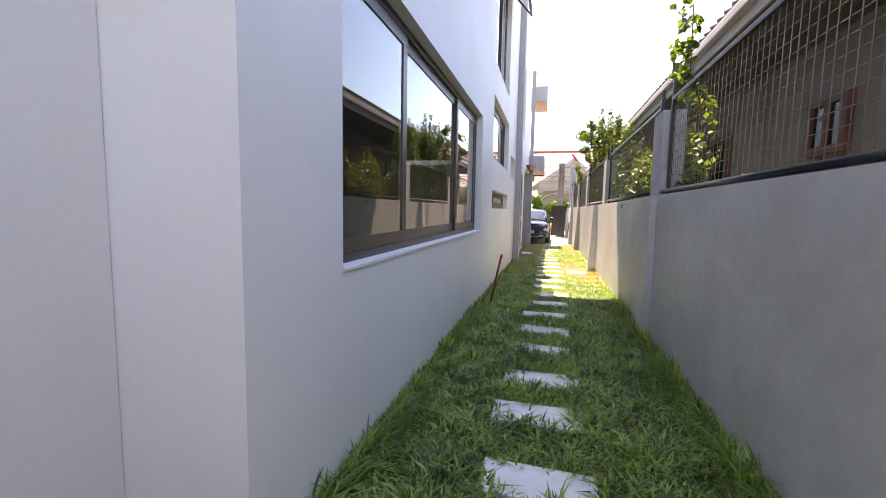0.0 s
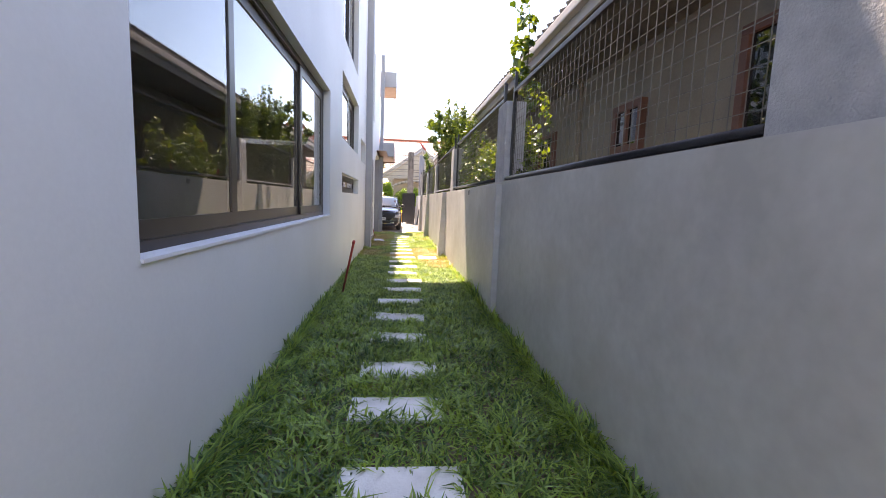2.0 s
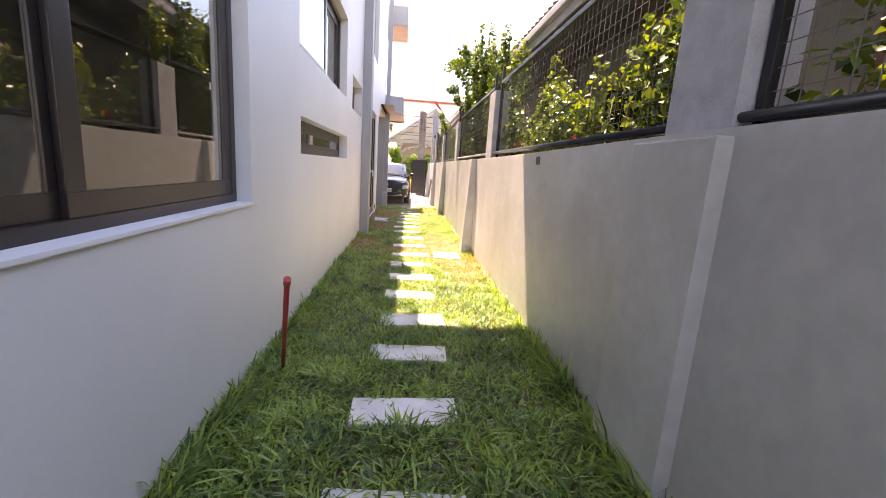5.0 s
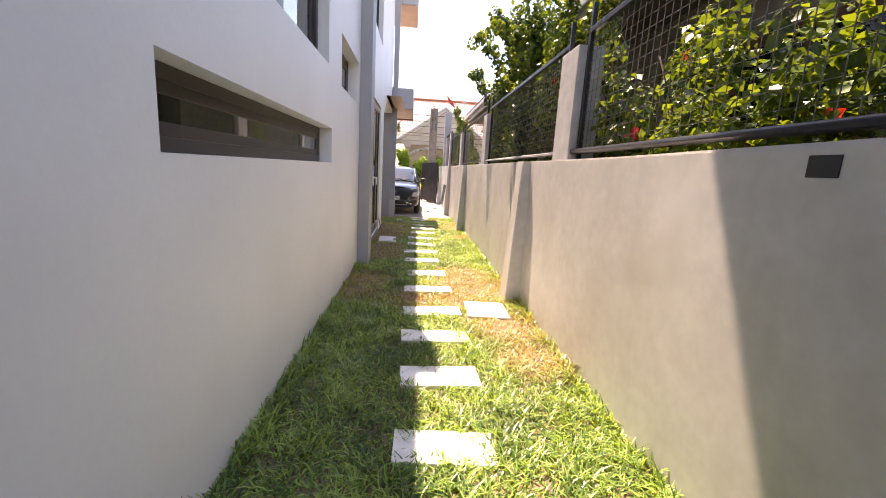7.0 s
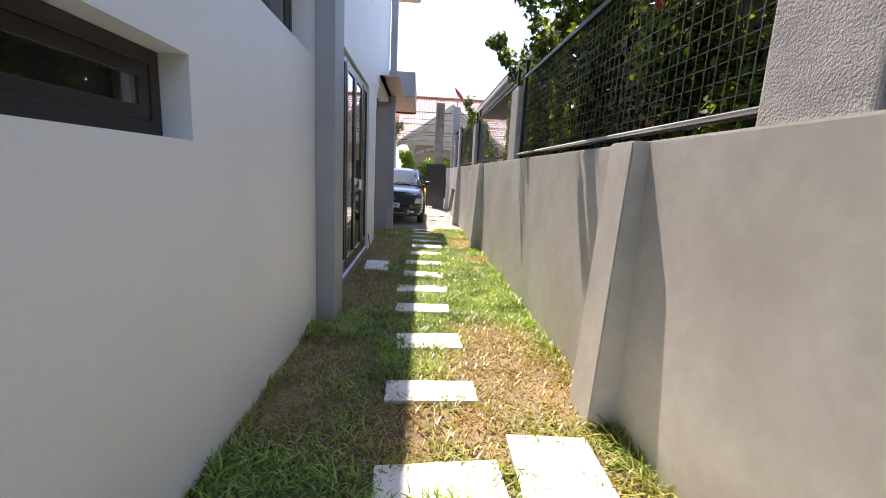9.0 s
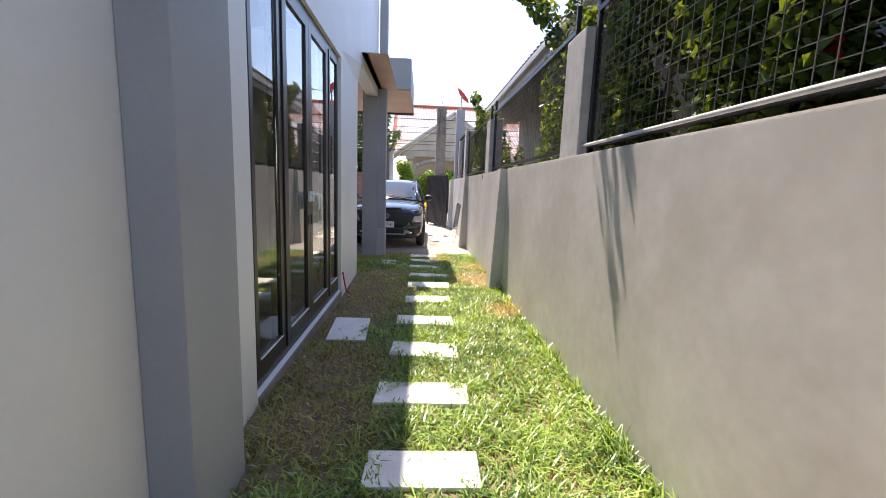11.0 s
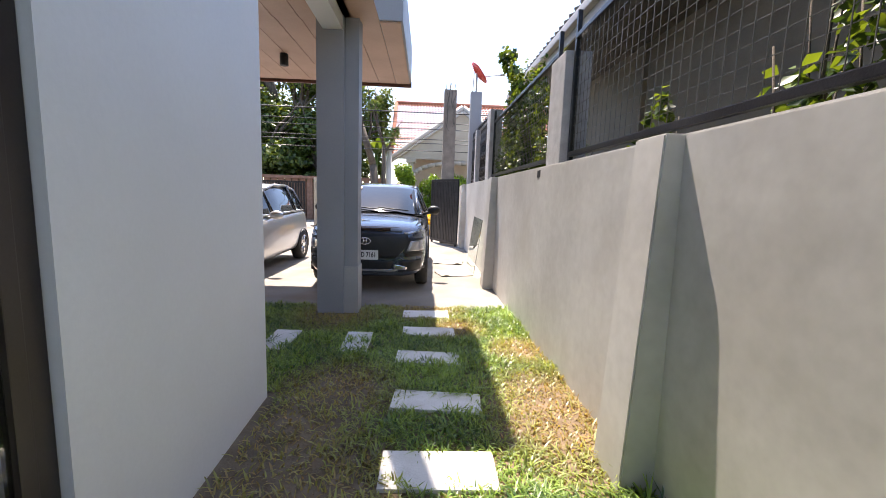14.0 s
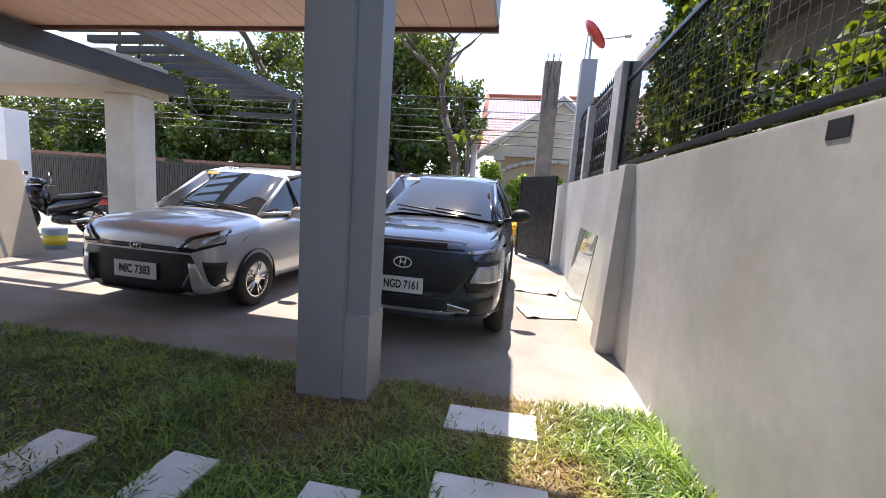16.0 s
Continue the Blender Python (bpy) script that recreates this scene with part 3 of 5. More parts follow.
    z = np.interp(y, [p[0] for p in GROUND], [p[1] for p in GROUND]) - 0.012
    ang, lean, w = rng.uniform(0, 2 * np.pi, n), rng.uniform(0.35, 2.1, n), rng.uniform(0.0042, 0.0088, n) * np.where(y > 6, 0.72, 1.0)
    dx, dy = np.cos(ang), np.sin(ang)
    co = np.zeros((n, 5, 3))
    for k, (f, s) in enumerate(((0, 1), (0, -1), (0.55, 0.85), (0.55, -0.85), (1, 0))):
        out = h * lean * f ** 1.6
        co[:, k, 0] = x + dx * out - dy * w * s
        co[:, k, 1] = y + dy * out + dx * w * s
        co[:, k, 2] = z + h * f * (1 - 0.25 * lean * f)
    base = np.arange(n)[:, None] * 5
    tri = np.concatenate([base + np.array([0, 1, 3]), base + np.array([0, 3, 2]), base + np.array([2, 3, 4])], axis=1).reshape(-1)
    me = bpy.data.meshes.new("grass")
    me.vertices.add(n * 5)
    me.vertices.foreach_set("co", co.reshape(-1))
    me.loops.add(n * 9)
    me.loops.foreach_set("vertex_index", tri.astype(np.int32))
    me.polygons.add(n * 3)
    me.polygons.foreach_set("loop_start", np.arange(0, n * 9, 3, dtype=np.int32))
    at = me.attributes.new("dry", "FLOAT", "POINT")
    at.data.foreach_set("value", np.repeat(dry, 5).astype(np.float32))
    me.update(calc_edges=True)
    me.materials.append(M_GRASS)
    tagged(new("grass", me), "green lawn grass with dry straw-coloured patches", "grass", kind="stuff")


build_ground()
build_house()
build_column()
build_windows()
build_glass_door()
build_wall()
build_fence()
build_lawn(build_stones())
# ---- things ----
from mathutils.bvhtree import BVHTree


# ---- foliage ----
def leaf_cloud(name, blobs, n, size, mat, seed, parent=None, drop=0.15, keep_x=None):
    """Many small folded leaves, thickest on the outside of the given blobs (x, y, z, rx, ry, rz)."""
    rng = np.random.default_rng(seed)
    vol = np.array([b[3] * b[4] * b[5] for b in blobs]) ** 0.7
    pick = rng.choice(len(blobs), n, p=vol / vol.sum())
    b = np.array(blobs)[pick]
    d = rng.normal(size=(n, 3))
    d /= np.linalg.norm(d, axis=1)[:, None]
    r = rng.uniform(0.35, 1.0, n) ** 0.5 * rng.uniform(0.8, 1.12, n)
    p = b[:, :3] + d * b[:, 3:] * r[:, None]
    if keep_x:
        p[:, 0] = np.where(p[:, 0] < keep_x, 2 * keep_x - p[:, 0], p[:, 0])
    nrm = d * 0.8 + rng.normal(size=(n, 3)) * 0.7 + np.array([0, 0, 0.5])
    nrm /= np.linalg.norm(nrm, axis=1)[:, None]
    t = np.cross(nrm, rng.normal(size=(n, 3)))
    t /= np.linalg.norm(t, axis=1)[:, None]
    t[:, 2] -= drop
    s = np.cross(nrm, t)
    L = (size * rng.uniform(0.6, 1.35, n))[:, None]
    W = L * rng.uniform(0.28, 0.4, n)[:, None]
    co = np.stack([p - t * L * 0.5, p + s * W + nrm * W * 0.3 - t * L * 0.08, p + t * L * 0.5, p - s * W + nrm * W * 0.3 - t * L * 0.08], axis=1)
    me = bpy.data.meshes.new(name)
    me.vertices.add(n * 4)
    me.vertices.foreach_set("co", co.reshape(-1))
    base = np.arange(n)[:, None] * 4
    tri = np.concatenate([base + np.array([0, 1, 2]), base + np.array([0, 2, 3])], axis=1).reshape(-1)
    me.loops.add(n * 6)
    me.loops.foreach_set("vertex_index", tri.astype(np.int32))
    me.polygons.add(n * 2)
    me.polygons.foreach_set("loop_start", np.arange(0, n * 6, 3, dtype=np.int32))
    me.update(calc_edges=True)
    me.materials.append(mat)
    ob = tagged(new(name, me), kind="stuff")
    if parent:
        ob.parent = parent
    return ob


def limbs(bm, base, tip, r, rnd, depth=2, spread=0.5):
    """A tapered limb that forks."""
    a, b = Vector(base), Vector(tip)
    mid = (a + b) / 2 + Vector((rnd.uniform(-1, 1), rnd.uniform(-1, 1), 0)) * (b - a).length * 0.08
    add_rod(bm, a, mid, r, 7, r * 0.8)
    add_rod(bm, mid, b, r * 0.8, 7, r * 0.55)
    if depth:
        for _ in range(3):
            d = (b - a) * rnd.uniform(0.4, 0.65)
            d += Vector((rnd.uniform(-1, 1), rnd.uniform(-1, 1), rnd.uniform(-0.2, 0.6))) * d.length * spread
            limbs(bm, b if rnd.random() < 0.6 else mid, (b if rnd.random() < 0.6 else mid) + d, r * 0.5, rnd, depth - 1, spread)


def shrub(x, y, z0, h, w, n, seed, label, flowers=0, size=0.07, mat=None, spiky=3):
    rnd = random.Random(seed)
    bm = bmesh.new()
    for _ in range(5):
        limbs(bm, (max(x, 1.62) + rnd.uniform(-.05, .1), y + rnd.uniform(-.2, .2), z0), (max(x, 1.6) + rnd.uniform(-.1, .3) * w, y + rnd.uniform(-.5, .5) * w, z0 + h * rnd.uniform(0.4, 0.6)), 0.016, rnd, 1, 0.3)
    st = mesh_object("stem", bm, M_BARK)
    blobs = []
    for _ in range(9):
        blobs.append((x + rnd.uniform(-.45, .45) * w, y + rnd.uniform(-.8, .8) * w, z0 + h * rnd.uniform(0.35, 0.85), w * rnd.uniform(.25, .42), w * rnd.uniform(.3, .5), h * rnd.uniform(.12, .22)))
    for _ in range(spiky):
        blobs.append((x + rnd.uniform(-.4, .3) * w, y + rnd.uniform(-.8, .8) * w, z0 + h * rnd.uniform(0.85, 1.0), 0.08, 0.1, h * 0.14))
    lv = leaf_cloud("leaves", blobs, int(n * 1.9), size, mat or M_LEAF, seed, keep_x=1.22)
    parts = [st, lv]
    for _ in range(flowers):
        bx = blobs[rnd.randrange(9)]
        c = Vector((max(1.33, bx[0] - bx[3] * 0.9), bx[1] + rnd.uniform(-.3, .3), bx[2] + rnd.uniform(-.1, .3)))
        bm = bmesh.new()
        for k in range(5):
            a = k * 1.2566
            d = Vector((-0.3, math.cos(a), math.sin(a))) * 0.06
            e = Vector((0, -math.sin(a), math.cos(a))) * 0.03
            bm.faces.new([bm.verts.new(c), bm.verts.new(c + d * 0.6 + e), bm.verts.new(c + d * 1.1 + Vector((0.02, 0, 0))), bm.verts.new(c + d * 0.6 - e)])
        add_rod(bm, c, c + Vector((-0.07, 0, -0.015)), 0.005, 5)
        parts.append(mesh_object("flower", bm, M_PETAL))
    return tagged(group_of("hibiscus_bush", *parts), label, "bush", "bushes along the fence")


def build_shrubs():
    lab = "leafy green hibiscus bush behind the wire fence"
    for x, y, h, w, n, fl, sp in ((1.42, 4.6, 2.15, 0.3, 260, 0, 2), (1.6, 5.9, 2.45, 0.4, 1000, 0, 2), (1.7, 7.7, 2.35, 0.7, 1700, 2, 3), (1.55, 8.7, 2.6, 0.7, 1900, 2, 2), (1.42, 10.9, 3.5, 0.65, 3200, 3, 4), (1.4, 12.1, 3.85, 0.7, 4600, 3, 6),
                               (1.42, 13.1, 3.7, 0.65, 3400, 1, 5), (1.6, 15.3, 3.3, 0.5, 1700, 1, 3), (1.65, 16.1, 2.9, 0.4, 700, 0, 2), (1.5, 17.3, 2.15, 0.32, 480, 0, 1), (1.55, 19.2, 2.7, 0.5, 1500, 1, 2), (1.45, 20.1, 3.0, 0.55, 2400, 1, 4), (1.42, 21.1, 3.4, 0.6, 2600, 2, 5), (1.45, 21.8, 3.1, 0.4, 1200, 1, 2)):
        shrub(x, y, gz(y) - 0.04, h, w, n, int(y * 10), lab, fl, spiky=sp)
    # single tall shoot reaching over the rail
    rnd = random.Random(8)
    bm = bmesh.new()
    stem = [Vector((1.62, 5.75, gz(6) - 0.04)), Vector((1.55, 5.7, 1.4)), Vector((1.5, 5.6, 2.5)), Vector((1.5, 5.5, 3.1)), Vector((1.47, 5.45, 3.7))]
    for a, b, r in zip(stem, stem[1:], (0.018, 0.014, 0.011, 0.007)):
        add_rod(bm, a, b, r, 6, r * 0.75)
    blobs = [(1.5 + rnd.uniform(-.12, .12), 5.5 + rnd.uniform(-.15, .15), 2.2 + 0.125 * k, 0.1 + 0.008 * (12 - k), 0.12 + 0.008 * (12 - k), 0.1) for k in range(13)]
    tagged(group_of("hibiscus_bush", mesh_object("stem", bm, M_BARK), leaf_cloud("leaves", blobs, 230, 0.12, M_LEAF, 78)), "tall leafy hibiscus shoot above the fence rail", "bush", "bushes along the fence")


def build_shoots():
    rnd = random.Random(21)
    for k, (y0, y1, xe, ze) in enumerate(((13.5, 14.2, 0.86, 3.75), (12.8, 13.4, 1.05, 3.9), (15.0, 15.9, 1.0, 3.55), (11.8, 12.15, 0.84, 3.4), (20.9, 21.6, 1.2, 3.5))):
        bm = bmesh.new()
        pts = [Vector((1.62, y0, gz(y0) - 0.04)), Vector((1.55, y0 + 0.1, 2.0)), Vector((1.38, (y0 + y1) / 2, 2.95)), Vector(((1.38 + xe) / 2, y1 - 0.1, ze - 0.15)), Vector((xe, y1, ze))]
        for a, b, r in zip(pts, pts[1:], (0.018, 0.014, 0.01, 0.007)):
            add_rod(bm, a, b, r, 6, r * 0.75)
        blobs = []
        for q in range(11):
            f = q / 10 * 1.999
            a, b = (pts[2], pts[3]) if f < 1 else (pts[3], pts[4])
            c = a.lerp(b, f % 1) + Vector((rnd.uniform(-.06, .06), rnd.uniform(-.15, .15), rnd.uniform(-.08, .08)))
            blobs.append((*c, 0.11, 0.16, 0.12))
        tagged(group_of("hibiscus_bush", mesh_object("stem", bm, M_BARK), leaf_cloud("leaves", blobs, 420, 0.09, M_LEAF, 300 + k)), "arching leafy hibiscus shoot above the fence", "bush", "bushes along the fence")


def tree(x, y, z0, h, w, n, seed, label, size=0.3, mat=None):
    rnd = random.Random(seed)
    bm = bmesh.new()
    add_rod(bm, (x, y, z0 - 0.1), (x + 0.1, y, z0 + h * 0.4), 0.05 * h, 9, 0.03 * h)
    for _ in range(5):
        limbs(bm, (x + 0.1, y, z0 + h * 0.36), (x + rnd.uniform(-.6, .6) * w, y + rnd.uniform(-.4, .4) * w, z0 + h * rnd.uniform(.6, .85)), 0.02 * h, rnd, 1)
    st = mesh_object("trunk", bm, M_BARK)
    blobs = [(x + rnd.uniform(-.75, .75) * w, y + rnd.uniform(-.5, .5) * w, z0 + h * rnd.uniform(.3, .95), w * rnd.uniform(.16, .34), w * rnd.uniform(.16, .3), h * rnd.uniform(.07, .15)) for _ in range(30)]
    lv = leaf_cloud("leaves", blobs, n * 2, size, mat or M_TREE, seed)
    return tagged(group_of("tree", st, lv), label, "tree", "trees beyond the gate")


# ---- neighbour's bungalow beside the fence ----
def build_neighbour():
    parts = []
    bm = bmesh.new()
    x = 3.05
    add_box(bm, x + 0.02, x + 0.25, -5, 24.5, -0.4, 3.9)
    for y in (1.6, 7.4, 11.6, 16.0, 20.5):
        add_box(bm, x - 0.05, x + 0.03, y, y + 0.25, -0.4, 3.39, 0.01)
    parts.append(mesh_object("wall", bm, M_SHEET))
    for (a, b, c, d) in ((5.42, 6.15, 2.05, 2.7), (2.45, 3.9, 1.6, 2.95), (8.5, 10.2, 1.7, 2.75), (13.0, 14.4, 1.7, 2.7), (-2.0, -0.4, 1.7, 2.9)):
        bm = bmesh.new()
        s = 0.09
        for q in ((a, b, c, c + s), (a, b, d - s, d), (a, a + s, c + s, d - s), (b - s, b, c + s, d - s), ((a + b) / 2 - .03, (a + b) / 2 + .03, c + s, d - s)):
            add_box(bm, x - 0.06, x + 0.02, *q, 0.006)
        w = mesh_object("window", bm, M_BROWNWOOD)
        box("pane", x - 0.02, x - 0.012, a + s, b - s, c + s, d - s, M_CARGLASS, 0, w)
        parts.append(w)
    bm = bmesh.new()
    v = [bm.verts.new(c) for c in ((1.95, -6, 3.62), (1.95, 24.8, 3.62), (7.5, 24.8, 6.4), (7.5, -6, 6.4), (1.95, -6, 3.72), (1.95, 24.8, 3.72), (7.5, 24.8, 6.5), (7.5, -6, 6.5))]
    for q in ((3, 2, 1, 0), (4, 5, 6, 7), (0, 1, 5, 4), (1, 2, 6, 5), (2, 3, 7, 6), (3, 0, 4, 7)):
        bm.faces.new([v[k] for k in q])
    yy = -6.0
    while yy < 24.7:
        add_rod(bm, (1.93, yy, 3.73), (4.6, yy, 5.07), 0.03, 6)
        yy += 0.22
    parts.append(mesh_object("roof", bm, M_ROOFGREY))
    bm = bmesh.new()
    add_box(bm, 1.86, 1.95, -6, 24.8, 3.5, 3.62, 0.02)
    add_box(bm, 1.95, 1.98, -6, 24.8, 3.38, 3.6, 0.004)
    parts.append(mesh_object("gutter", bm, M_GUTTER))
    bm = bmesh.new()
    add_box(bm, 1.99, 3.05, -6, 24.8, 3.40, 3.43)
    parts.append(mesh_object("eave_lining", bm, M_ROOFGREY))
    tagged(group_of("bungalow", *parts), "khaki plastered bungalow with grey roof and gutter", "house")


# ---- cars ----
def smooth_mesh(ob, levels=2):
    """The object's mesh, subdivided smooth."""
    mod = ob.modifiers.new("round", "SUBSURF")
    mod.levels = levels
    dg = bpy.context.evaluated_depsgraph_get()
    dg.update()
    me = bpy.data.meshes.new_from_object(ob.evaluated_get(dg))
    ob.modifiers.clear()
    ob.data = me
    me.polygons.foreach_set("use_smooth", [True] * len(me.polygons))


def car(name, label, stations, roof, paint, wheel_y, wheel_r, half, m, spec):
    """Body lofted from stations (y, half width, low, shoulder, top); cabin from roof rows (y, z, half width)."""
    root = new(name)
    bm = bmesh.new()
    rows = []
    for y, w, zl, zs, zt in stations:
        half_pts = [(0, zl), (0.7 * w, zl), (0.95 * w, zl + 0.06), (w, zl + (zs - zl) * 0.35), (0.985 * w, zl + (zs - zl) * 0.7), (0.95 * w, zs), (0.8 * w, zs + (zt - zs) * 0.55), (0.4 * w, zt), (0, zt)]
        ring = half_pts + [(-a, b) for a, b in half_pts[-2:0:-1]]
        rows.append([bm.verts.new((a, y, b)) for a, b in ring])
    k = len(rows[0])
    for r0, r1 in zip(rows, rows[1:]):
        for i in range(k):
            bm.faces.new([r0[i], r0[(i + 1) % k], r1[(i + 1) % k], r1[i]])
    bm.faces.new(rows[0][::-1])
    bm.faces.new(rows[-1])
    bmesh.ops.recalc_face_normals(bm, faces=bm.faces)
    body = mesh_object("body", bm, paint)
    smooth_mesh(body)
    body.parent = root
    tree_of = BVHTree.FromPolygons([v.co.copy() for v in body.data.vertices], [tuple(p.vertices) for p in body.data.polygons])

    def patch(part, poly, mat, off=0.006, way="front", mirror=False):
        """A thin panel that follows the body's skin, from a polygon (x, z) in front, (y, z) at the side, (x, y) on top."""
        for sgn in (1, -1) if mirror else (1,):
            bm = bmesh.new()
            pts = [bm.verts.new((a * sgn, 0, b)) for a, b in poly]
            bm.faces.new(pts)
            bmesh.ops.triangulate(bm, faces=bm.faces[:])
            bmesh.ops.subdivide_edges(bm, edges=bm.edges[:], cuts=5, use_grid_fill=True)
            for v in bm.verts:
                a, b = v.co.x, v.co.z
                if way == "front":
                    hit = tree_of.ray_cast(Vector((a, -2, b)), Vector((0, 1, 0)))[0]
                    v.co = Vector((a, (hit.y if hit else 0.3) - off, b))
                elif way == "top":
                    hit = tree_of.ray_cast(Vector((a, b, 3)), Vector((0, 0, -1)))[0]
                    v.co = Vector((a, b, (hit.z if hit else 0.9) + off))
                else:
                    hit = tree_of.ray_cast(Vector((2 * sgn, a * sgn, b)), Vector((-sgn, 0, 0)))[0]
                    v.co = Vector(((hit.x if hit else half * sgn) + off * sgn, a * sgn, b))
            bmesh.ops.recalc_face_normals(bm, faces=bm.faces)
            ext = bmesh.ops.extrude_face_region(bm, geom=bm.faces[:])
            out = {"front": (0, -0.006, 0), "top": (0, 0, 0.006)}.get(way, (0.006 * sgn, 0, 0))
            bmesh.ops.translate(bm, vec=out, verts=[g for g in ext["geom"] if isinstance(g, bmesh.types.BMVert)])
            bmesh.ops.recalc_face_normals(bm, faces=bm.faces)
            ob = mesh_object(part, bm, mat, True)
            ob.parent = root
    # cabin: rows of belt, rail, crown, rail, belt
    bm = bmesh.new()
    rr = []
    for y, z, wt, zb, wb in roof:
        rr.append([bm.verts.new(c) for c in ((-wb, y, zb), (-wt, y, z - 0.03), (-wt * 0.5, y, z), (wt * 0.5, y, z), (wt, y, z - 0.03), (wb, y, zb))])
    n = len(rr)
    for i in range(n - 1):
        for j in range(5):
            f = bm.faces.new([rr[i][j], rr[i + 1][j], rr[i + 1][j + 1], rr[i][j + 1]])
            glass = j in (0, 4) and i < n - 2
            f.material_index = 1 if glass or (j in (1, 2, 3) and i in (0, n - 2)) else 0
            f.smooth = True
    bmesh.ops.recalc_face_normals(bm, faces=bm.faces)
    cab = mesh_object("cabin", bm, [paint, M_CARGLASS])
    cab.parent = root
    for sgn in (-1, 1):
        bm = bmesh.new()
        for i in range(n - 1):
            a, b = roof[i], roof[i + 1]
            add_rod(bm, (sgn * a[2], a[0], a[1] - 0.03), (sgn * b[2], b[0], b[1] - 0.03), 0.026, 8)
        mesh_object("roof_rail", bm, paint).parent = root
        bm = bmesh.new()
        for i in range(n - 1):
            a, b = roof[i], roof[i + 1]
            add_rod(bm, (sgn * a[4], a[0], a[3]), (sgn * b[4], b[0], b[3]), 0.018, 8)
        mesh_object("belt_strip", bm, paint).parent = root
        for i in spec["pillars"]:
            a = roof[i]
            bm = bmesh.new()
            add_rod(bm, (sgn * a[2], a[0], a[1] - 0.03), (sgn * a[4], a[0], a[3]), 0.03, 8)
            mesh_object("pillar", bm, M_GLOSSBLACK).parent = root
    # wheels
    for sx in (-1, 1):
        for wy in wheel_y:
            bm = bmesh.new()
            x1 = sx * (half + 0.005)
            prof = [(wheel_r - 0.10, 0.0), (wheel_r - 0.03, 0.008), (wheel_r, -0.03), (wheel_r, -0.17), (wheel_r - 0.05, -0.2), (0.05, -0.2)]
            seg = 36
            ring = [[bm.verts.new((x1 + sx * o, wy + r * math.cos(2 * math.pi * q / seg), wheel_r + r * math.sin(2 * math.pi * q / seg))) for q in range(seg)] for r, o in prof]
            for a, b in zip(ring, ring[1:]):
                for q in range(seg):
                    bm.faces.new([a[q], a[(q + 1) % seg], b[(q + 1) % seg], b[q]])
            bmesh.ops.recalc_face_normals(bm, faces=bm.faces)
            w = mesh_object("wheel", bm, M_TYRE, True)
            w.parent = root
            bm = bmesh.new()
            R = wheel_r - 0.10
            for q in range(seg):
                t0, t1 = 2 * math.pi * q / seg, 2 * math.pi * (q + 1) / seg
                pts = [(R * 1.02, -0.004), (R * 0.93, -0.004), (R * 0.9, -0.05)]
                for (ra, oa), (rb, ob_) in zip(pts, pts[1:]):
                    bm.faces.new([bm.verts.new((x1 + sx * o, wy + r * math.cos(t), wheel_r + r * math.sin(t))) for r, o, t in ((ra, oa, t0), (ra, oa, t1), (rb, ob_, t1), (rb, ob_, t0))])
            for q in range(10):
                t = 2 * math.pi * (q // 2) / 5 + (0.16 if q % 2 else -0.16)
                c, s_ = math.cos(t), math.sin(t)
                add_rod(bm, (x1 - sx * 0.018, wy + 0.03 * c, wheel_r + 0.03 * s_), (x1 - sx * 0.012, wy + R * 0.95 * c, wheel_r + R * 0.95 * s_), 0.013, 6)
            add_rod(bm, (x1 - sx * 0.05, wy, wheel_r), (x1 - sx * 0.004, wy, wheel_r), 0.05, 16)
            bmesh.ops.remove_doubles(bm, verts=bm.verts, dist=0.0005)
            ri = mesh_object("rim", bm, M_CHROME)
            ri.parent = w
            bm = bmesh.new()
            add_rod(bm, (x1 - sx * 0.12, wy, wheel_r), (x1 - sx * 0.06, wy, wheel_r), R, 24)
            hb = mesh_object("hub_shade", bm, M_PLASTIC)
            hb.parent = w
            # arch lip over the wheel
            bm = bmesh.new()
            lip = spec["arch"]
            last = None
            for q in range(25):
                t = math.radians(-14 + 208 * q / 24)
                cur = [bm.verts.new((sx * (half + o), wy + r * math.cos(t), wheel_r + 0.015 + r * math.sin(t))) for r, o in ((wheel_r + 0.012, -0.06), (wheel_r + 0.012, 0.008), (wheel_r + lip, 0.008), (wheel_r + lip + 0.01, -0.06))]
                if last:
                    for k2 in range(3):
                        bm.faces.new([last[k2], last[k2 + 1], cur[k2 + 1], cur[k2]])
                last = cur
            bmesh.ops.recalc_face_normals(bm, faces=bm.faces)
            ar = mesh_object("wheel_arch", bm, M_PLASTIC)
            ar.parent = root
    # mirrors
    my, mz = spec["mirror"]
    for sx in (-1, 1):
        bm = bmesh.new()
        bmesh.ops.create_uvsphere(bm, u_segments=18, v_segments=12, radius=1.0, matrix=Matrix.LocRotScale((sx * (half + 0.09), my + 0.05, mz + 0.07), None, (0.115, 0.07, 0.075)))
        add_rod(bm, (sx * (half - 0.1), my + 0.06, mz), (sx * (half + 0.06), my + 0.06, mz + 0.04), 0.028, 8)
        mi = mesh_object("mirror", bm, spec["mirror_mat"], True)
        mi.parent = root
    for part, poly, mat, off, way, mir in spec["patches"]:
        patch(part, poly, mat, off, way, mir)
    # wipers on the windscreen, tax sticker
    a, b = roof[0], roof[1]
    def on_screen(x, f, lift=0.02):
        return Vector((x, a[0] + (b[0] - a[0]) * f - lift * 0.6, a[1] + (b[1] - a[1]) * f + lift))
    bm = bmesh.new()
    add_rod(bm, on_screen(0.15, 0.02), on_screen(-0.45, 0.14), 0.009, 6)
    add_rod(bm, on_screen(0.55, 0.02), on_screen(0.02, 0.12), 0.009, 6)
    wp = mesh_object("wiper", bm, M_PLASTIC)
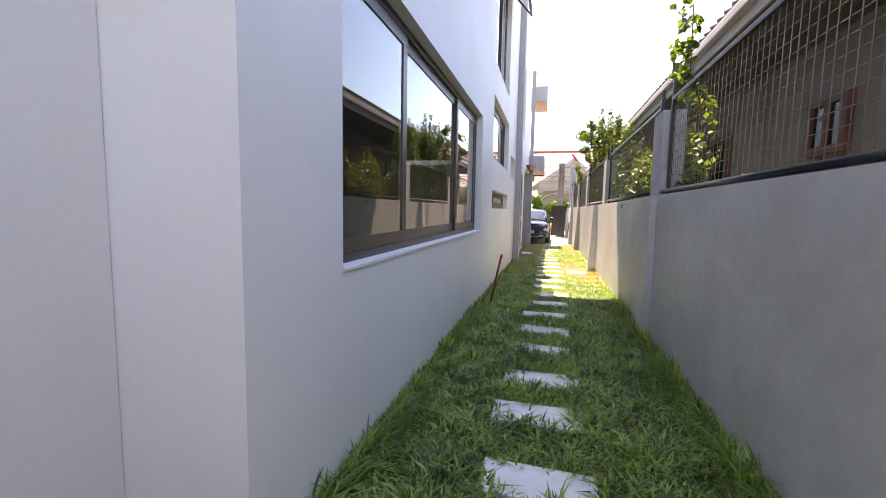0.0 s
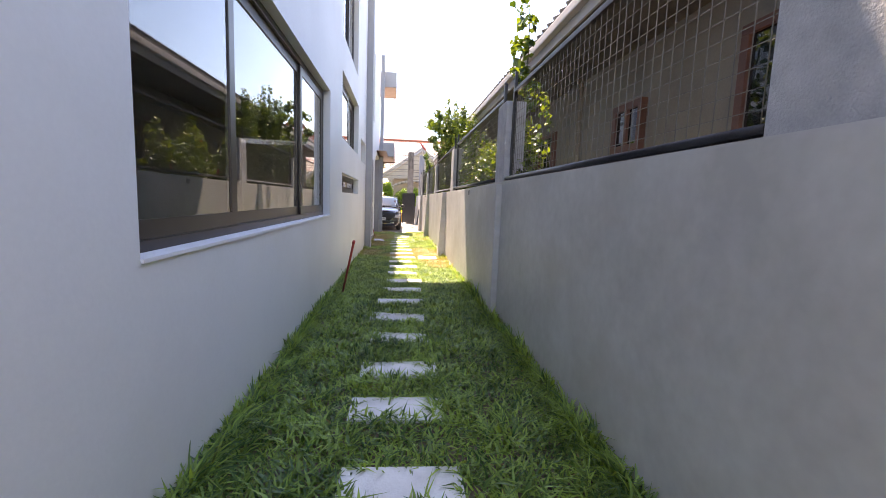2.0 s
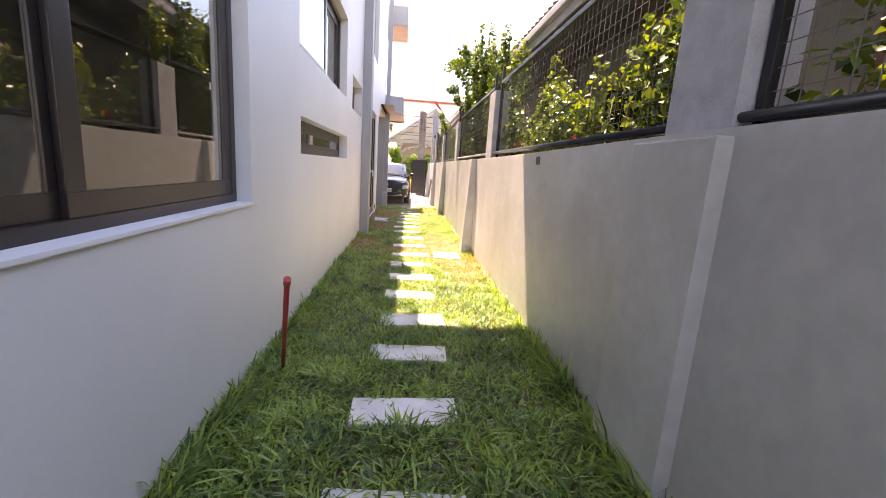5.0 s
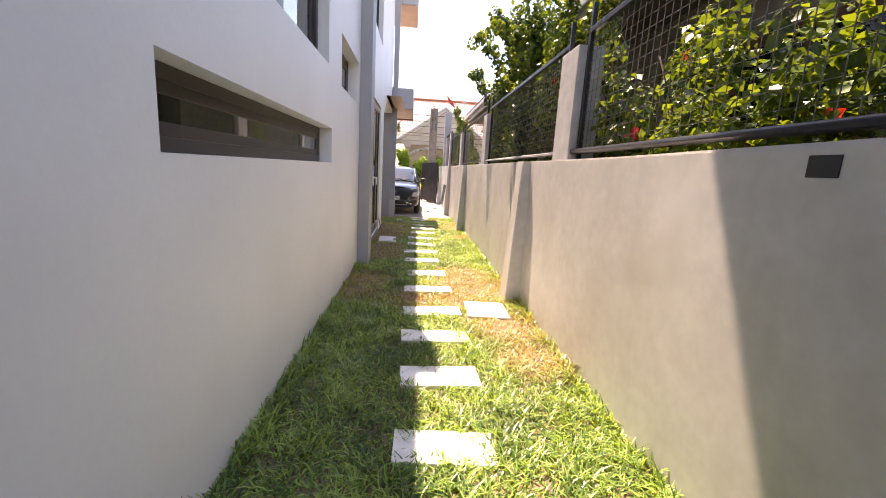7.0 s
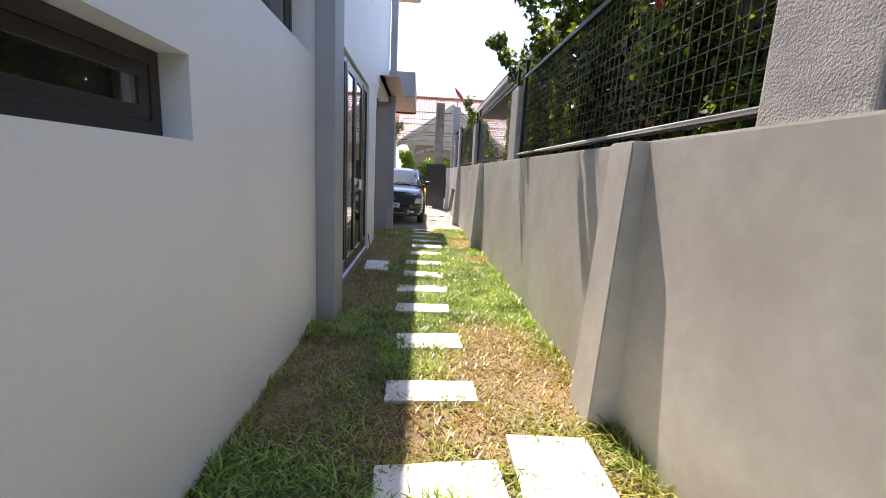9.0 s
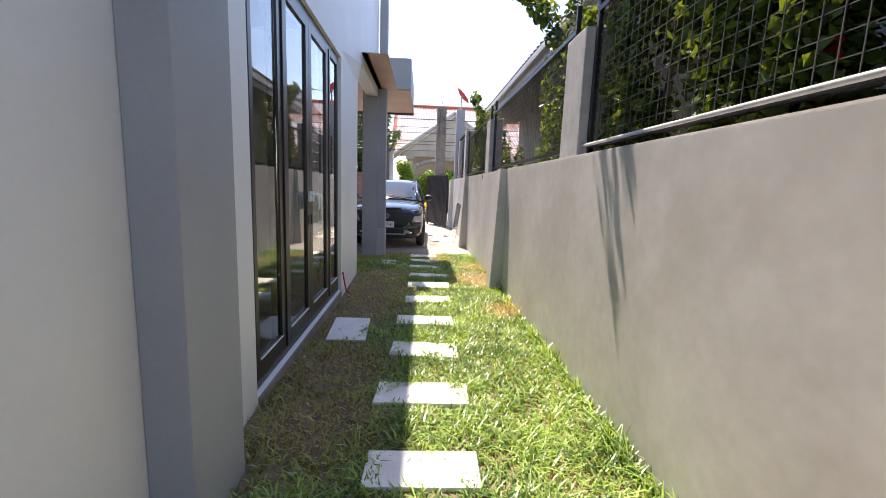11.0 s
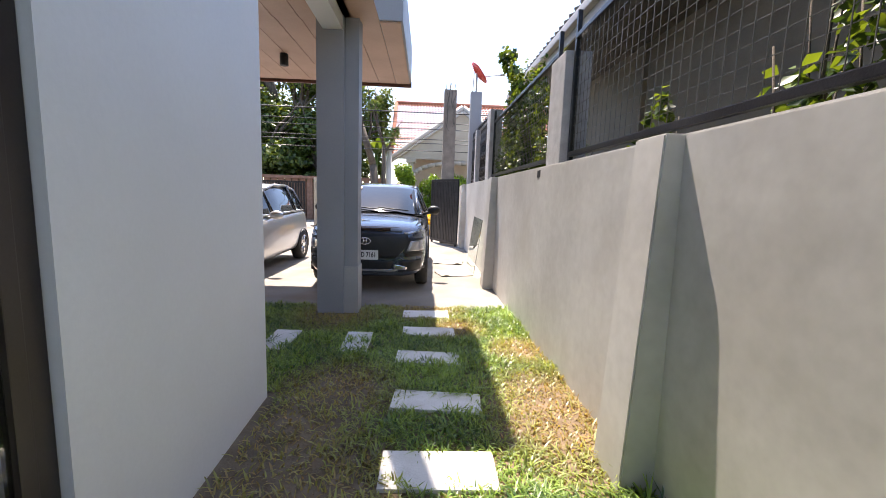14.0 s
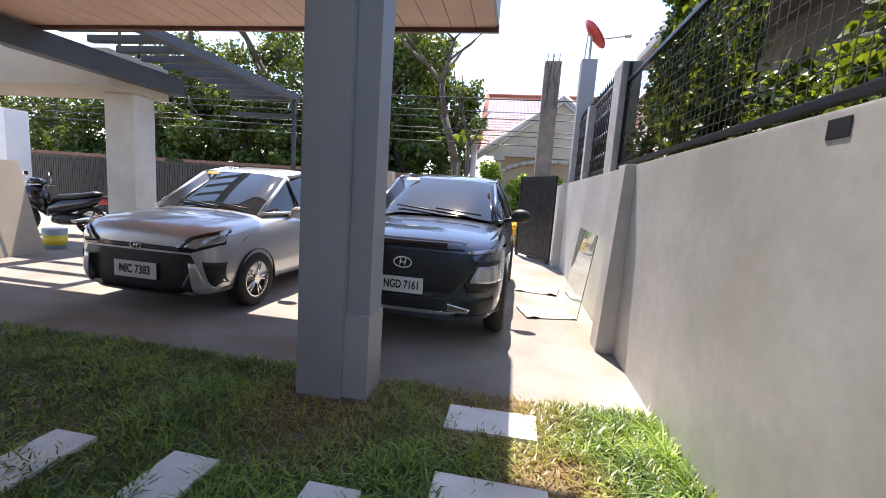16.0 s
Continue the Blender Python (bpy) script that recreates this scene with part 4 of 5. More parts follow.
    wp.parent = root
    bm = bmesh.new()
    q = [on_screen(x, f, 0.006) for x, f in ((-0.5, 0.9), (-0.34, 0.9), (-0.34, 0.97), (-0.5, 0.97))]
    bm.faces.new([bm.verts.new(c) for c in q])
    bm.normal_update()
    bmesh.ops.solidify(bm, geom=bm.faces[:], thickness=0.002)
    stick = mesh_object("sticker", bm, M_ORANGE)
    stick.parent = root
    # number plate
    px, py, pz = spec["plate_at"]
    bm = bmesh.new()
    pw = spec["plate_w"] / 2
    add_box(bm, px - pw, px + pw, py - 0.012, py, pz - pw * 0.34, pz + pw * 0.34, 0.004)
    pl = mesh_object("number_plate", bm, M_WHITE)
    pl.parent = root
    fc = bpy.data.curves.new("plate_text", "FONT")
    fc.body, fc.size, fc.offset, fc.align_x, fc.align_y, fc.extrude, fc.space_character = spec["plate"], 0.083, 0.0022, "CENTER", "CENTER", 0.001, 1.02
    fc.materials.append(M_PLASTIC)
    tx = new("plate_text", fc)
    tx.matrix_world = pose(px, py - 0.0135, pz, 90, 0, 0) @ Matrix.Diagonal((0.86 * pw / 0.195, 1.15 * pw / 0.195, 1, 1))
    tx.parent = root
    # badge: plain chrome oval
    bx, by, bz, bw = spec["badge"]
    bm = bmesh.new()
    for q in range(24):
        t0, t1 = 2 * math.pi * q / 24, 2 * math.pi * (q + 1) / 24
        add_rod(bm, (bx + bw * math.cos(t0), by, bz + bw * 0.55 * math.sin(t0)), (bx + bw * math.cos(t1), by, bz + bw * 0.55 * math.sin(t1)), 0.008, 5)
    add_rod(bm, (bx - bw * 0.35, by, bz - bw * 0.42), (bx - bw * 0.2, by, bz + bw * 0.42), 0.008, 5)
    add_rod(bm, (bx + bw * 0.2, by, bz - bw * 0.42), (bx + bw * 0.35, by, bz + bw * 0.42), 0.008, 5)
    add_rod(bm, (bx - bw * 0.3, by, bz), (bx + bw * 0.3, by, bz), 0.007, 5)
    bd = mesh_object("badge", bm, M_CHROME)
    bd.parent = root
    root.matrix_world = m
    return tagged(root, label, "car", "parked cars")


def build_cars():
    z = -0.28
    suv_st = [(0.0, 0.62, 0.30, 0.70, 0.80), (0.05, 0.76, 0.24, 0.82, 0.90), (0.18, 0.86, 0.21, 0.90, 0.955), (0.5, 0.895, 0.2, 0.95, 1.01), (1.0, 0.9, 0.2, 0.98, 1.06),
              (1.3, 0.9, 0.2, 0.99, 1.08), (2.6, 0.9, 0.2, 1.0, 1.08), (3.6, 0.89, 0.22, 1.02, 1.07), (4.0, 0.85, 0.26, 1.0, 1.05), (4.165, 0.72, 0.34, 0.92, 0.98)]
    suv_roof = [(1.12, 1.09, 0.72, 1.06, 0.74), (1.8, 1.49, 0.63, 1.05, 0.84), (2.25, 1.56, 0.63, 1.05, 0.84), (3.0, 1.55, 0.6, 1.05, 0.84), (3.6, 1.48, 0.58, 1.05, 0.82), (4.02, 1.08, 0.62, 1.04, 0.66)]
    suv = dict(pillars=(1, 3, 4), arch=0.075, mirror=(1.32, 1.06), mirror_mat=M_PLASTIC, plate="NGD 7161", plate_w=0.39, plate_at=(0, -0.025, 0.545), badge=(0, -0.03, 0.735, 0.08), patches=[
        ("grille", ((-0.60, 0.84), (0.60, 0.84), (0.66, 0.72), (0.44, 0.50), (-0.44, 0.50), (-0.66, 0.72)), M_PLASTIC, 0.006, "front", False),
        ("bumper_intake", ((-0.42, 0.46), (0.42, 0.46), (0.36, 0.34), (-0.36, 0.34)), M_PLASTIC, 0.007, "front", False),
        ("skid_plate", ((-0.5, 0.345), (0.5, 0.345), (0.44, 0.315), (-0.44, 0.315)), M_CHROME, 0.012, "front", False),
        ("hood_vent_strip", ((-0.5, 0.915), (0.5, 0.915), (0.53, 0.865), (-0.53, 0.865)), M_GLOSSBLACK, 0.008, "front", False),
        ("running_light", ((0.56, 0.86), (0.87, 0.90), (0.86, 0.875), (0.58, 0.835)), M_LAMP, 0.008, "front", True),
        ("lamp_pod", ((0.55, 0.585), (0.64, 0.785), (0.872, 0.79), (0.875, 0.54), (0.58, 0.53)), M_PLASTIC, 0.008, "front", True),
        ("headlight", ((0.60, 0.605), (0.66, 0.745), (0.85, 0.76), (0.855, 0.615)), M_LAMP, 0.016, "front", True),
        ("lower_cladding", ((0.5, 0.46), (0.86, 0.5), (0.865, 0.34), (0.48, 0.31)), M_PLASTIC, 0.008, "front", True),
        ("fog_lamp", ((0.42, 0.42), (0.62, 0.385), (0.6, 0.345), (0.42, 0.35)), M_CHROME, 0.016, "front", True)])
    car("parked_suv", "dark blue-grey compact crossover parked nose towards the lawn", suv_st, suv_roof, M_NAVY, (0.82, 3.42), 0.325, 0.895, pose(-0.87, 20.53, z, 0, 0, -1.0) @ Matrix.Diagonal((1, 1, 1.06, 1)), suv)
    h_st = [(0.0, 0.60, 0.22, 0.66, 0.74), (0.05, 0.72, 0.19, 0.78, 0.84), (0.2, 0.80, 0.17, 0.86, 0.91), (0.5, 0.825, 0.17, 0.91, 0.965), (0.95, 0.83, 0.17, 0.92, 1.0),
            (1.15, 0.83, 0.17, 0.93, 1.02), (2.4, 0.83, 0.17, 0.97, 1.02), (3.2, 0.82, 0.2, 1.0, 1.04), (3.5, 0.79, 0.25, 0.98, 1.02), (3.66, 0.68, 0.32, 0.9, 0.96)]
    h_roof = [(0.92, 1.0, 0.68, 0.985, 0.70), (1.6, 1.44, 0.59, 0.99, 0.77), (2.05, 1.53, 0.59, 1.0, 0.77), (2.75, 1.53, 0.58, 1.01, 0.77), (3.25, 1.45, 0.55, 1.02, 0.75), (3.55, 1.05, 0.6, 1.02, 0.64)]
    hb = dict(pillars=(1, 3, 4), arch=0.018, mirror=(1.32, 0.93), mirror_mat=M_SILVER, plate="NIC 7383", plate_w=0.47, plate_at=(0, -0.02, 0.43), badge=(0, -0.012, 0.665, 0.06), patches=[
        ("grille", ((-0.58, 0.62), (0.58, 0.62), (0.62, 0.54), (0.48, 0.30), (0.62, 0.22), (-0.62, 0.22), (-0.48, 0.30), (-0.62, 0.54)), M_PLASTIC, 0.006, "front", False),
        ("grille_bar", ((-0.6, 0.685), (0.6, 0.685), (0.6, 0.64), (-0.6, 0.64)), M_GLOSSBLACK, 0.008, "front", False),
        ("headlight", ((0.42, 0.665), (0.56, 0.79), (0.79, 0.87), (0.80, 0.72), (0.62, 0.65)), M_GLOSSBLACK, 0.008, "front", True),
        ("lamp_lens", ((0.52, 0.69), (0.60, 0.765), (0.77, 0.82), (0.77, 0.74), (0.63, 0.68)), M_LAMP, 0.014, "front", True),
        ("fog_recess", ((0.68, 0.56), (0.79, 0.54), (0.78, 0.30), (0.74, 0.27)), M_PLASTIC, 0.007, "front", True),
        ("bumper_blade", ((0.56, 0.54), (0.63, 0.54), (0.74, 0.28), (0.60, 0.25)), M_SILVER, 0.012, "front", True),
        ("lip", ((-0.66, 0.225), (0.66, 0.225), (0.6, 0.195), (-0.6, 0.195)), M_GLOSSBLACK, 0.03, "front", False)])
    car("parked_hatchback", "silver hatchback with black lower grille parked on concrete", h_st, h_roof, M_SILVER, (0.68, 3.1), 0.30, 0.825, pose(-3.6, 20.52, z, 0, 0, -2.0) @ Matrix.Diagonal((1.05, 1, 1.03, 1)), hb)


# ---- carport, gate and court ----
def build_court():
    z = -0.28
    # entrance gate leaf, standing open against the wall
    def gate_leaf(name, length, h, label, group=""):
        bm = bmesh.new()
        for c in ((0, length, 0.06, 0.12), (0, length, h - 0.06, h), (0, 0.06, 0.12, h - 0.06), (length - 0.06, length, 0.12, h - 0.06)):
            add_box(bm, -0.025, 0.025, *c, 0.005)
        fr = mesh_object("frame", bm, M_BLACK)
        parts = [fr]
        k = 0.09
        sl = bpy.data.meshes.new("slat")
        b2 = bmesh.new()
        add_box(b2, -0.012, 0.012, -0.035, 0.035, 0.12, h - 0.06, 0.003)
        b2.to_mesh(sl)
        b2.free()
        sl.materials.append(M_BLACK)
        while k < length - 0.08:
            o = new("slat", sl)
            o.location = (0, k + 0.03, 0)
            parts.append(o)
            k += 0.088
        for y in (0.08, length - 0.08):
            bm = bmesh.new()
            add_rod(bm, (0, y, 0.0), (0, y, 0.07), 0.035, 10)
            parts.append(mesh_object("roller", bm, M_PLASTIC))
        return tagged(group_of(name, *parts), label, "gate", group)
    g = gate_leaf("gate_leaf", 1.5, 1.92, "black slatted steel gate leaf standing open")
    g.matrix_world = pose(0.9, 26.25, z, 0, 0, 29)
    # street gate along the front, black vertical bars
    g = gate_leaf("front_gate", 4.2, 1.75, "dark slatted steel street gate, closed", "street gates")
    g.matrix_world = pose(-12.4, 28.2, z, 0, 0, -90)
    copy_thing(g, pose(-8.1, 28.2, z, 0, 0, -90))
    copy_thing(g, pose(-16.7, 28.2, z, 0, 0, -90))
    copy_thing(g, pose(-21.0, 28.2, z, 0, 0, -90))
    # tall bare gate posts
    for a, b, c, d, h, lab, mt in ((0.45, 0.82, 27.15, 27.5, 4.25, "tall unpainted concrete gate post with wires", M_BARECONCRETE), (1.12, 1.42, 26.0, 26.3, 3.95, "tall grey concrete post carrying a dish", M_DARKGREY)):
        tagged(box("gate_post", a, b, c, d, z - 0.1, h, mt, 0.015), lab, "post", "gate posts")
    tagged(box("wall_front", -3.6, -3.3, 28.1, 28.4, z, 1.6, M_CREAM, 0.01), kind="structure")
    # satellite dish
    bm = bmesh.new()
    r = bmesh.ops.create_uvsphere(bm, u_segments=24, v_segments=14, radius=1.0)
    bmesh.ops.delete(bm, geom=[v for v in bm.verts if v.co.z > -0.83], context="VERTS")
    bmesh.ops.scale(bm, vec=(0.75, 0.75, 0.75), verts=bm.verts)
    bmesh.ops.translate(bm, vec=(0, 0, 0.72), verts=bm.verts)
    bmesh.ops.solidify(bm, geom=bm.faces[:], thickness=0.012)
    dish = mesh_object("reflector", bm, M_RED, True)
    bm = bmesh.new()
    add_rod(bm, (0.1, 0, 0.0), (0.42, 0, 0.5), 0.014, 6)
    add_rod(bm, (0.39, 0, 0.47), (0.47, 0, 0.56), 0.035, 8)
    arm = mesh_object("feed_arm", bm, M_GUTTER)
    for o in (dish, arm):
        o.matrix_world = pose(1.3, 26.2, 4.45, 0, 50, 0)
    bm = bmesh.new()
    add_rod(bm, (1.27, 26.15, 3.93), (1.27, 26.15, 4.45), 0.025, 8)
    mast = mesh_object("mast", bm, M_GUTTER)
    bm = bmesh.new()
    add_rod(bm, (1.17, 26.1, 3.93), (1.19, 26.1, 4.45), 0.012, 6)
    stay = mesh_object("stay", bm, M_GUTTER)
    bm = bmesh.new()
    add_rod(bm, (0.62, 27.3, 4.24), (0.63, 27.3, 4.55), 0.01, 6)
    tagged(mesh_object("steel_bar", bm, M_GUTTER), "bare steel bar sticking out of the gate post", "bar")
    bm = bmesh.new()
    rnd = random.Random(77)
    for k in range(4):
        p = Vector((0.5 + 0.09 * k, 27.14, 4.2))
        for q in range(9):
            n2 = p + Vector((rnd.uniform(-.06, .06), rnd.uniform(-.03, .0), -0.05 - 0.16 * rnd.random()))
            add_rod(bm, p, n2, 0.007, 5)
            p = n2
    for k in range(3):
        c = Vector((0.5 + 0.13 * k, 27.25, 4.24))
        add_rod(bm, c, c + Vector((0.02, 0, 0.22)), 0.009, 5)
    tagged(mesh_object("loose_cables", bm, M_PLASTIC), "tangled black service wires hanging on the gate post", "cables")
    tagged(group_of("satellite_dish", dish, arm, mast, stay), "red satellite dish on a thin mast atop the post", "satellite dish")
    # sheets of glass leaning on the wall, papers under them
    bm = bmesh.new()
    add_box(bm, -0.004, 0.004, 0, 1.3, 0, 1.05)
    gl = mesh_object("loose_glass_sheet", bm, M_PANE)
    gl.matrix_world = pose(0.9, 21.98, z, 0, 7, 0)
    gl.visible_shadow = False
    tagged(gl, "clear glass sheet leaning on the boundary wall", "glass sheet")
    rnd = random.Random(4)
    for x, y, w, d in ((0.55, 22.2, 0.62, 0.5), (0.52, 23.5, 0.62, 0.5)):
        bm = bmesh.new()
        n = 7
        g2 = [[bm.verts.new((w * (i / n - .5), d * (j / n - .5), 0.012 + 0.03 * rnd.random() * (abs(i - 3.5) > 2))) for j in range(n + 1)] for i in range(n + 1)]
        for i in range(n):
            for j in range(n):
                bm.faces.new([g2[i][j], g2[i + 1][j], g2[i + 1][j + 1], g2[i][j + 1]])
        bm.normal_update()
        bmesh.ops.solidify(bm, geom=bm.faces[:], thickness=0.006)
        o = mesh_object("cement_sack", bm, M_CARD)
        o.matrix_world = pose(x, y, z + 0.002, 0, 0, rnd.uniform(-20, 20))
        tagged(o, "crumpled flattened paper sack on the concrete", "sack", "flattened sacks")
    # left carport: post, beam, slatted canopy
    tagged(box("carport_post", -8.05, -7.4, 24.2, 24.7, z, 2.6, M_WALL, 0.012), "pale grey square concrete carport post", "post")
    tagged(box("wall_left_end", -15.4, -14.0, 26.6, 27.2, z, 2.6, M_HOUSE, 0.01), kind="structure")
    tagged(box("ceiling_left_beam", -13.0, -7.25, 23.6, 24.9, 2.602, 3.25, M_CREAM, 0.01), kind="structure")
    bm = bmesh.new()
    add_box(bm, -7.3, -7.05, 17.6, 25.1, 2.75, 3.1, 0.01)
    beam = mesh_object("beam", bm, M_PERGOLA)
    bm = bmesh.new()
    add_box(bm, -7.3, -5.5, 26.85, 27.0, 3.12, 3.28, 0.008)
    add_box(bm, -5.6, -5.45, 22.5, 27.0, 3.12, 3.28, 0.008)
    add_box(bm, -5.58, -5.5, 26.86, 26.95, z, 3.12, 0.005)
    add_box(bm, -7.3, -5.5, 26.88, 26.98, 2.7, 2.8, 0.005)
    rim = mesh_object("rim", bm, M_PERGOLA)
    parts = [beam, rim]
    sl = bpy.data.meshes.new("slat")
    b2 = bmesh.new()
    add_box(b2, -7.04, -5.6, -0.05, 0.05, 3.16, 3.27, 0.005)
    b2.to_mesh(sl)
    b2.free()
    sl.materials.append(M_PERGOLA)
    for k in range(9):
        o = new("slat", sl)
        o.location = (0, 22.6 + 0.5 * k, 0)
        parts.append(o)
    tagged(group_of("pergola", *parts), "dark grey slatted pergola canopy over the car park", "pergola")
    # motorcycle
    root = new("motorcycle")
    def wheel(y):
        bm = bmesh.new()
        for q in range(28):
            t0, t1 = 2 * math.pi * q / 28, 2 * math.pi * (q + 1) / 28
            add_rod(bm, (0, y + 0.25 * math.cos(t0), 0.3 + 0.25 * math.sin(t0)), (0, y + 0.25 * math.cos(t1), 0.3 + 0.25 * math.sin(t1)), 0.05, 8)
        for q in range(5):
            t = q * 1.2566
            add_rod(bm, (0, y, 0.3), (0, y + 0.23 * math.cos(t), 0.3 + 0.23 * math.sin(t)), 0.014, 6)
        return mesh_object("wheel", bm, M_TYRE)
    def shell(name, sections, mat):
        """A rounded shell lofted through (y, z, half width, half height)."""
        bm = bmesh.new()
        rings = []
        for y, zc, hw, hh in sections:
            rings.append([bm.verts.new((hw * math.cos(k * math.pi / 7), y, zc + hh * math.sin(k * math.pi / 7))) for k in range(14)])
        for r0, r1 in zip(rings, rings[1:]):
            for k in range(14):
                bm.faces.new([r0[k], r0[(k + 1) % 14], r1[(k + 1) % 14], r1[k]])
        bm.faces.new(rings[0][::-1])
        bm.faces.new(rings[-1])
        bmesh.ops.recalc_face_normals(bm, faces=bm.faces)
        return mesh_object(name, bm, mat, True)
    seat = shell("seat", ((0.28, 0.70, 0.08, 0.04), (0.40, 0.76, 0.13, 0.07), (0.75, 0.79, 0.15, 0.08), (1.05, 0.86, 0.13, 0.07), (1.18, 0.88, 0.08, 0.03)), M_PLASTIC)
    body = shell("body", ((0.12, 0.42, 0.07, 0.06), (0.25, 0.52, 0.14, 0.17), (0.55, 0.60, 0.17, 0.17), (0.9, 0.68, 0.16, 0.13), (1.2, 0.77, 0.11, 0.08), (1.35, 0.82, 0.04, 0.03)), M_GLOSSBLACK)
    shell("fairing", ((-0.30, 0.80, 0.05, 0.06), (-0.22, 0.80, 0.15, 0.17), (-0.08, 0.76, 0.20, 0.26), (0.05, 0.70, 0.18, 0.28), (0.16, 0.60, 0.10, 0.26)), M_GLOSSBLACK).parent = root
    shell("cowl", ((-0.20, 1.02, 0.06, 0.04), (-0.08, 1.05, 0.14, 0.09), (0.06, 1.04, 0.12, 0.08), (0.14, 1.02, 0.05, 0.04)), M_GLOSSBLACK).parent = root
    shell("mudguard", ((-0.62, 0.50, 0.03, 0.02), (-0.52, 0.60, 0.07, 0.04), (-0.30, 0.65, 0.08, 0.05), (-0.08, 0.57, 0.06, 0.04)), M_RED).parent = root
    shell("engine", ((0.25, 0.30, 0.08, 0.08), (0.4, 0.32, 0.14, 0.13), (0.7, 0.32, 0.13, 0.12), (0.95, 0.32, 0.07, 0.07)), M_PLASTIC).parent = root
    shell("headlight", ((-0.315, 0.86, 0.04, 0.03), (-0.27, 0.87, 0.09, 0.055), (-0.2, 0.88, 0.09, 0.05)), M_LAMP).parent = root
    bm = bmesh.new()
    add_rod(bm, (-0.34, 0.08, 1.0), (0.34, 0.08, 1.0), 0.017, 8)
    add_rod(bm, (0, -0.13, 0.95), (0, -0.28, 0.3), 0.035, 8)
    for sx in (-1, 1):
        add_rod(bm, (sx * 0.25, 0.06, 1.0), (sx * 0.32, 0.02, 1.2), 0.007, 6)
        add_box(bm, sx * 0.32 - 0.05, sx * 0.32 + 0.05, 0.0, 0.03, 1.18, 1.26, 0.01)
    bars = mesh_object("handlebar", bm, M_CHROME)
    bm = bmesh.new()
    add_rod(bm, (0.16, 0.7, 0.3), (0.18, 1.3, 0.42), 0.05, 10)
    mesh_object("exhaust", bm, M_CHROME).parent = root
    tl = box("tail_lamp", -0.1, 0.1, 1.15, 1.28, 0.66, 0.78, M_RED, 0.02)
    for o in (wheel(-0.3), wheel(0.95), seat, body, bars, tl):
        o.parent = root
    root.matrix_world = pose(-9.6, 24.1, z, 0, 0, -72)
    tagged(root, "black scooter motorcycle parked by the carport post", "motorcycle")
    # bucket and leaning boards
    bm = bmesh.new()
    add_rod(bm, (0, 0, 0), (0, 0, 0.34), 0.14, 24, 0.17)
    bu = mesh_object("tub", bm, M_BLUEGREY, False)
    bm = bmesh.new()
    add_rod(bm, (0, 0, 0.07), (0, 0, 0.24), 0.152, 24, 0.166)
    la = mesh_object("label", bm, M_YELLOW)
    e = group_of("bucket", bu, la)
    e.location = (-7.62, 22.85, z)
    tagged(e, "grey-blue plastic bucket with yellow label", "bucket")
    for k, y in enumerate((21.4, 21.95)):
        bm = bmesh.new()
        add_box(bm, -0.02, 0.02, 0, 0.5, 0, 1.5, 0.005)
        o = mesh_object("leaning_board", bm, M_CREAM)
        o.matrix_world = pose(-7.32, y, z, 0, -17, 0)
        tagged(o, "pale board leaning on its end", "board", "leaning boards")
    # soffit spotlight
    bm = bmesh.new()
    add_rod(bm, (-2.13, 20.96, 2.99), (-2.13, 20.96, 3.151), 0.06, 20)
    add_rod(bm, (-2.13, 20.96, 2.985), (-2.13, 20.96, 2.99), 0.045, 20)
    tagged(mesh_object("ceiling_spotlight", bm, M_PLASTIC), "black cylinder downlight under the soffit", "lamp")
    # red stick leaning on the house wall, with loose wire at the door
    bm = bmesh.new()
    add_rod(bm, (-0.805, 6.09, gz(6) - 0.03), (-0.585, 5.42, 0.74), 0.014, 10)
    add_rod(bm, (-0.59, 5.435, 0.722), (-0.58, 5.405, 0.757), 0.018, 10)
    tagged(mesh_object("red_stick", bm, M_RED), "thin red painted stick standing by the wall", "stick")
    bm = bmesh.new()
    pts = [(-0.97, 15.66, 0.16), (-0.955, 15.66, 0.06), (-0.93, 15.65, -0.06), (-0.86, 15.72, gz(15.7)), (-0.9, 15.6, gz(15.7) + 0.005)]
    for a, b in zip(pts, pts[1:]):
        add_rod(bm, a, b, 0.01, 6)
    tagged(mesh_object("red_wire", bm, M_RED), "loose red wire at the door jamb", "wire")
    # open pockets in the boundary wall: thin dark plates stand for their inner shade
    for y, zz in ((7.1, 1.44), (18.63, 1.435)):
        bm = bmesh.new()
        add_box(bm, WX - 0.003, WX + 0.003, y - 0.055, y + 0.055, zz - 0.035, zz + 0.035, 0.004)
        tagged(mesh_object("wall_pocket_shade", bm, M_PLASTIC), "dark plate standing for the shade inside an unfilled cement wall pocket", "hole", "wall pockets")


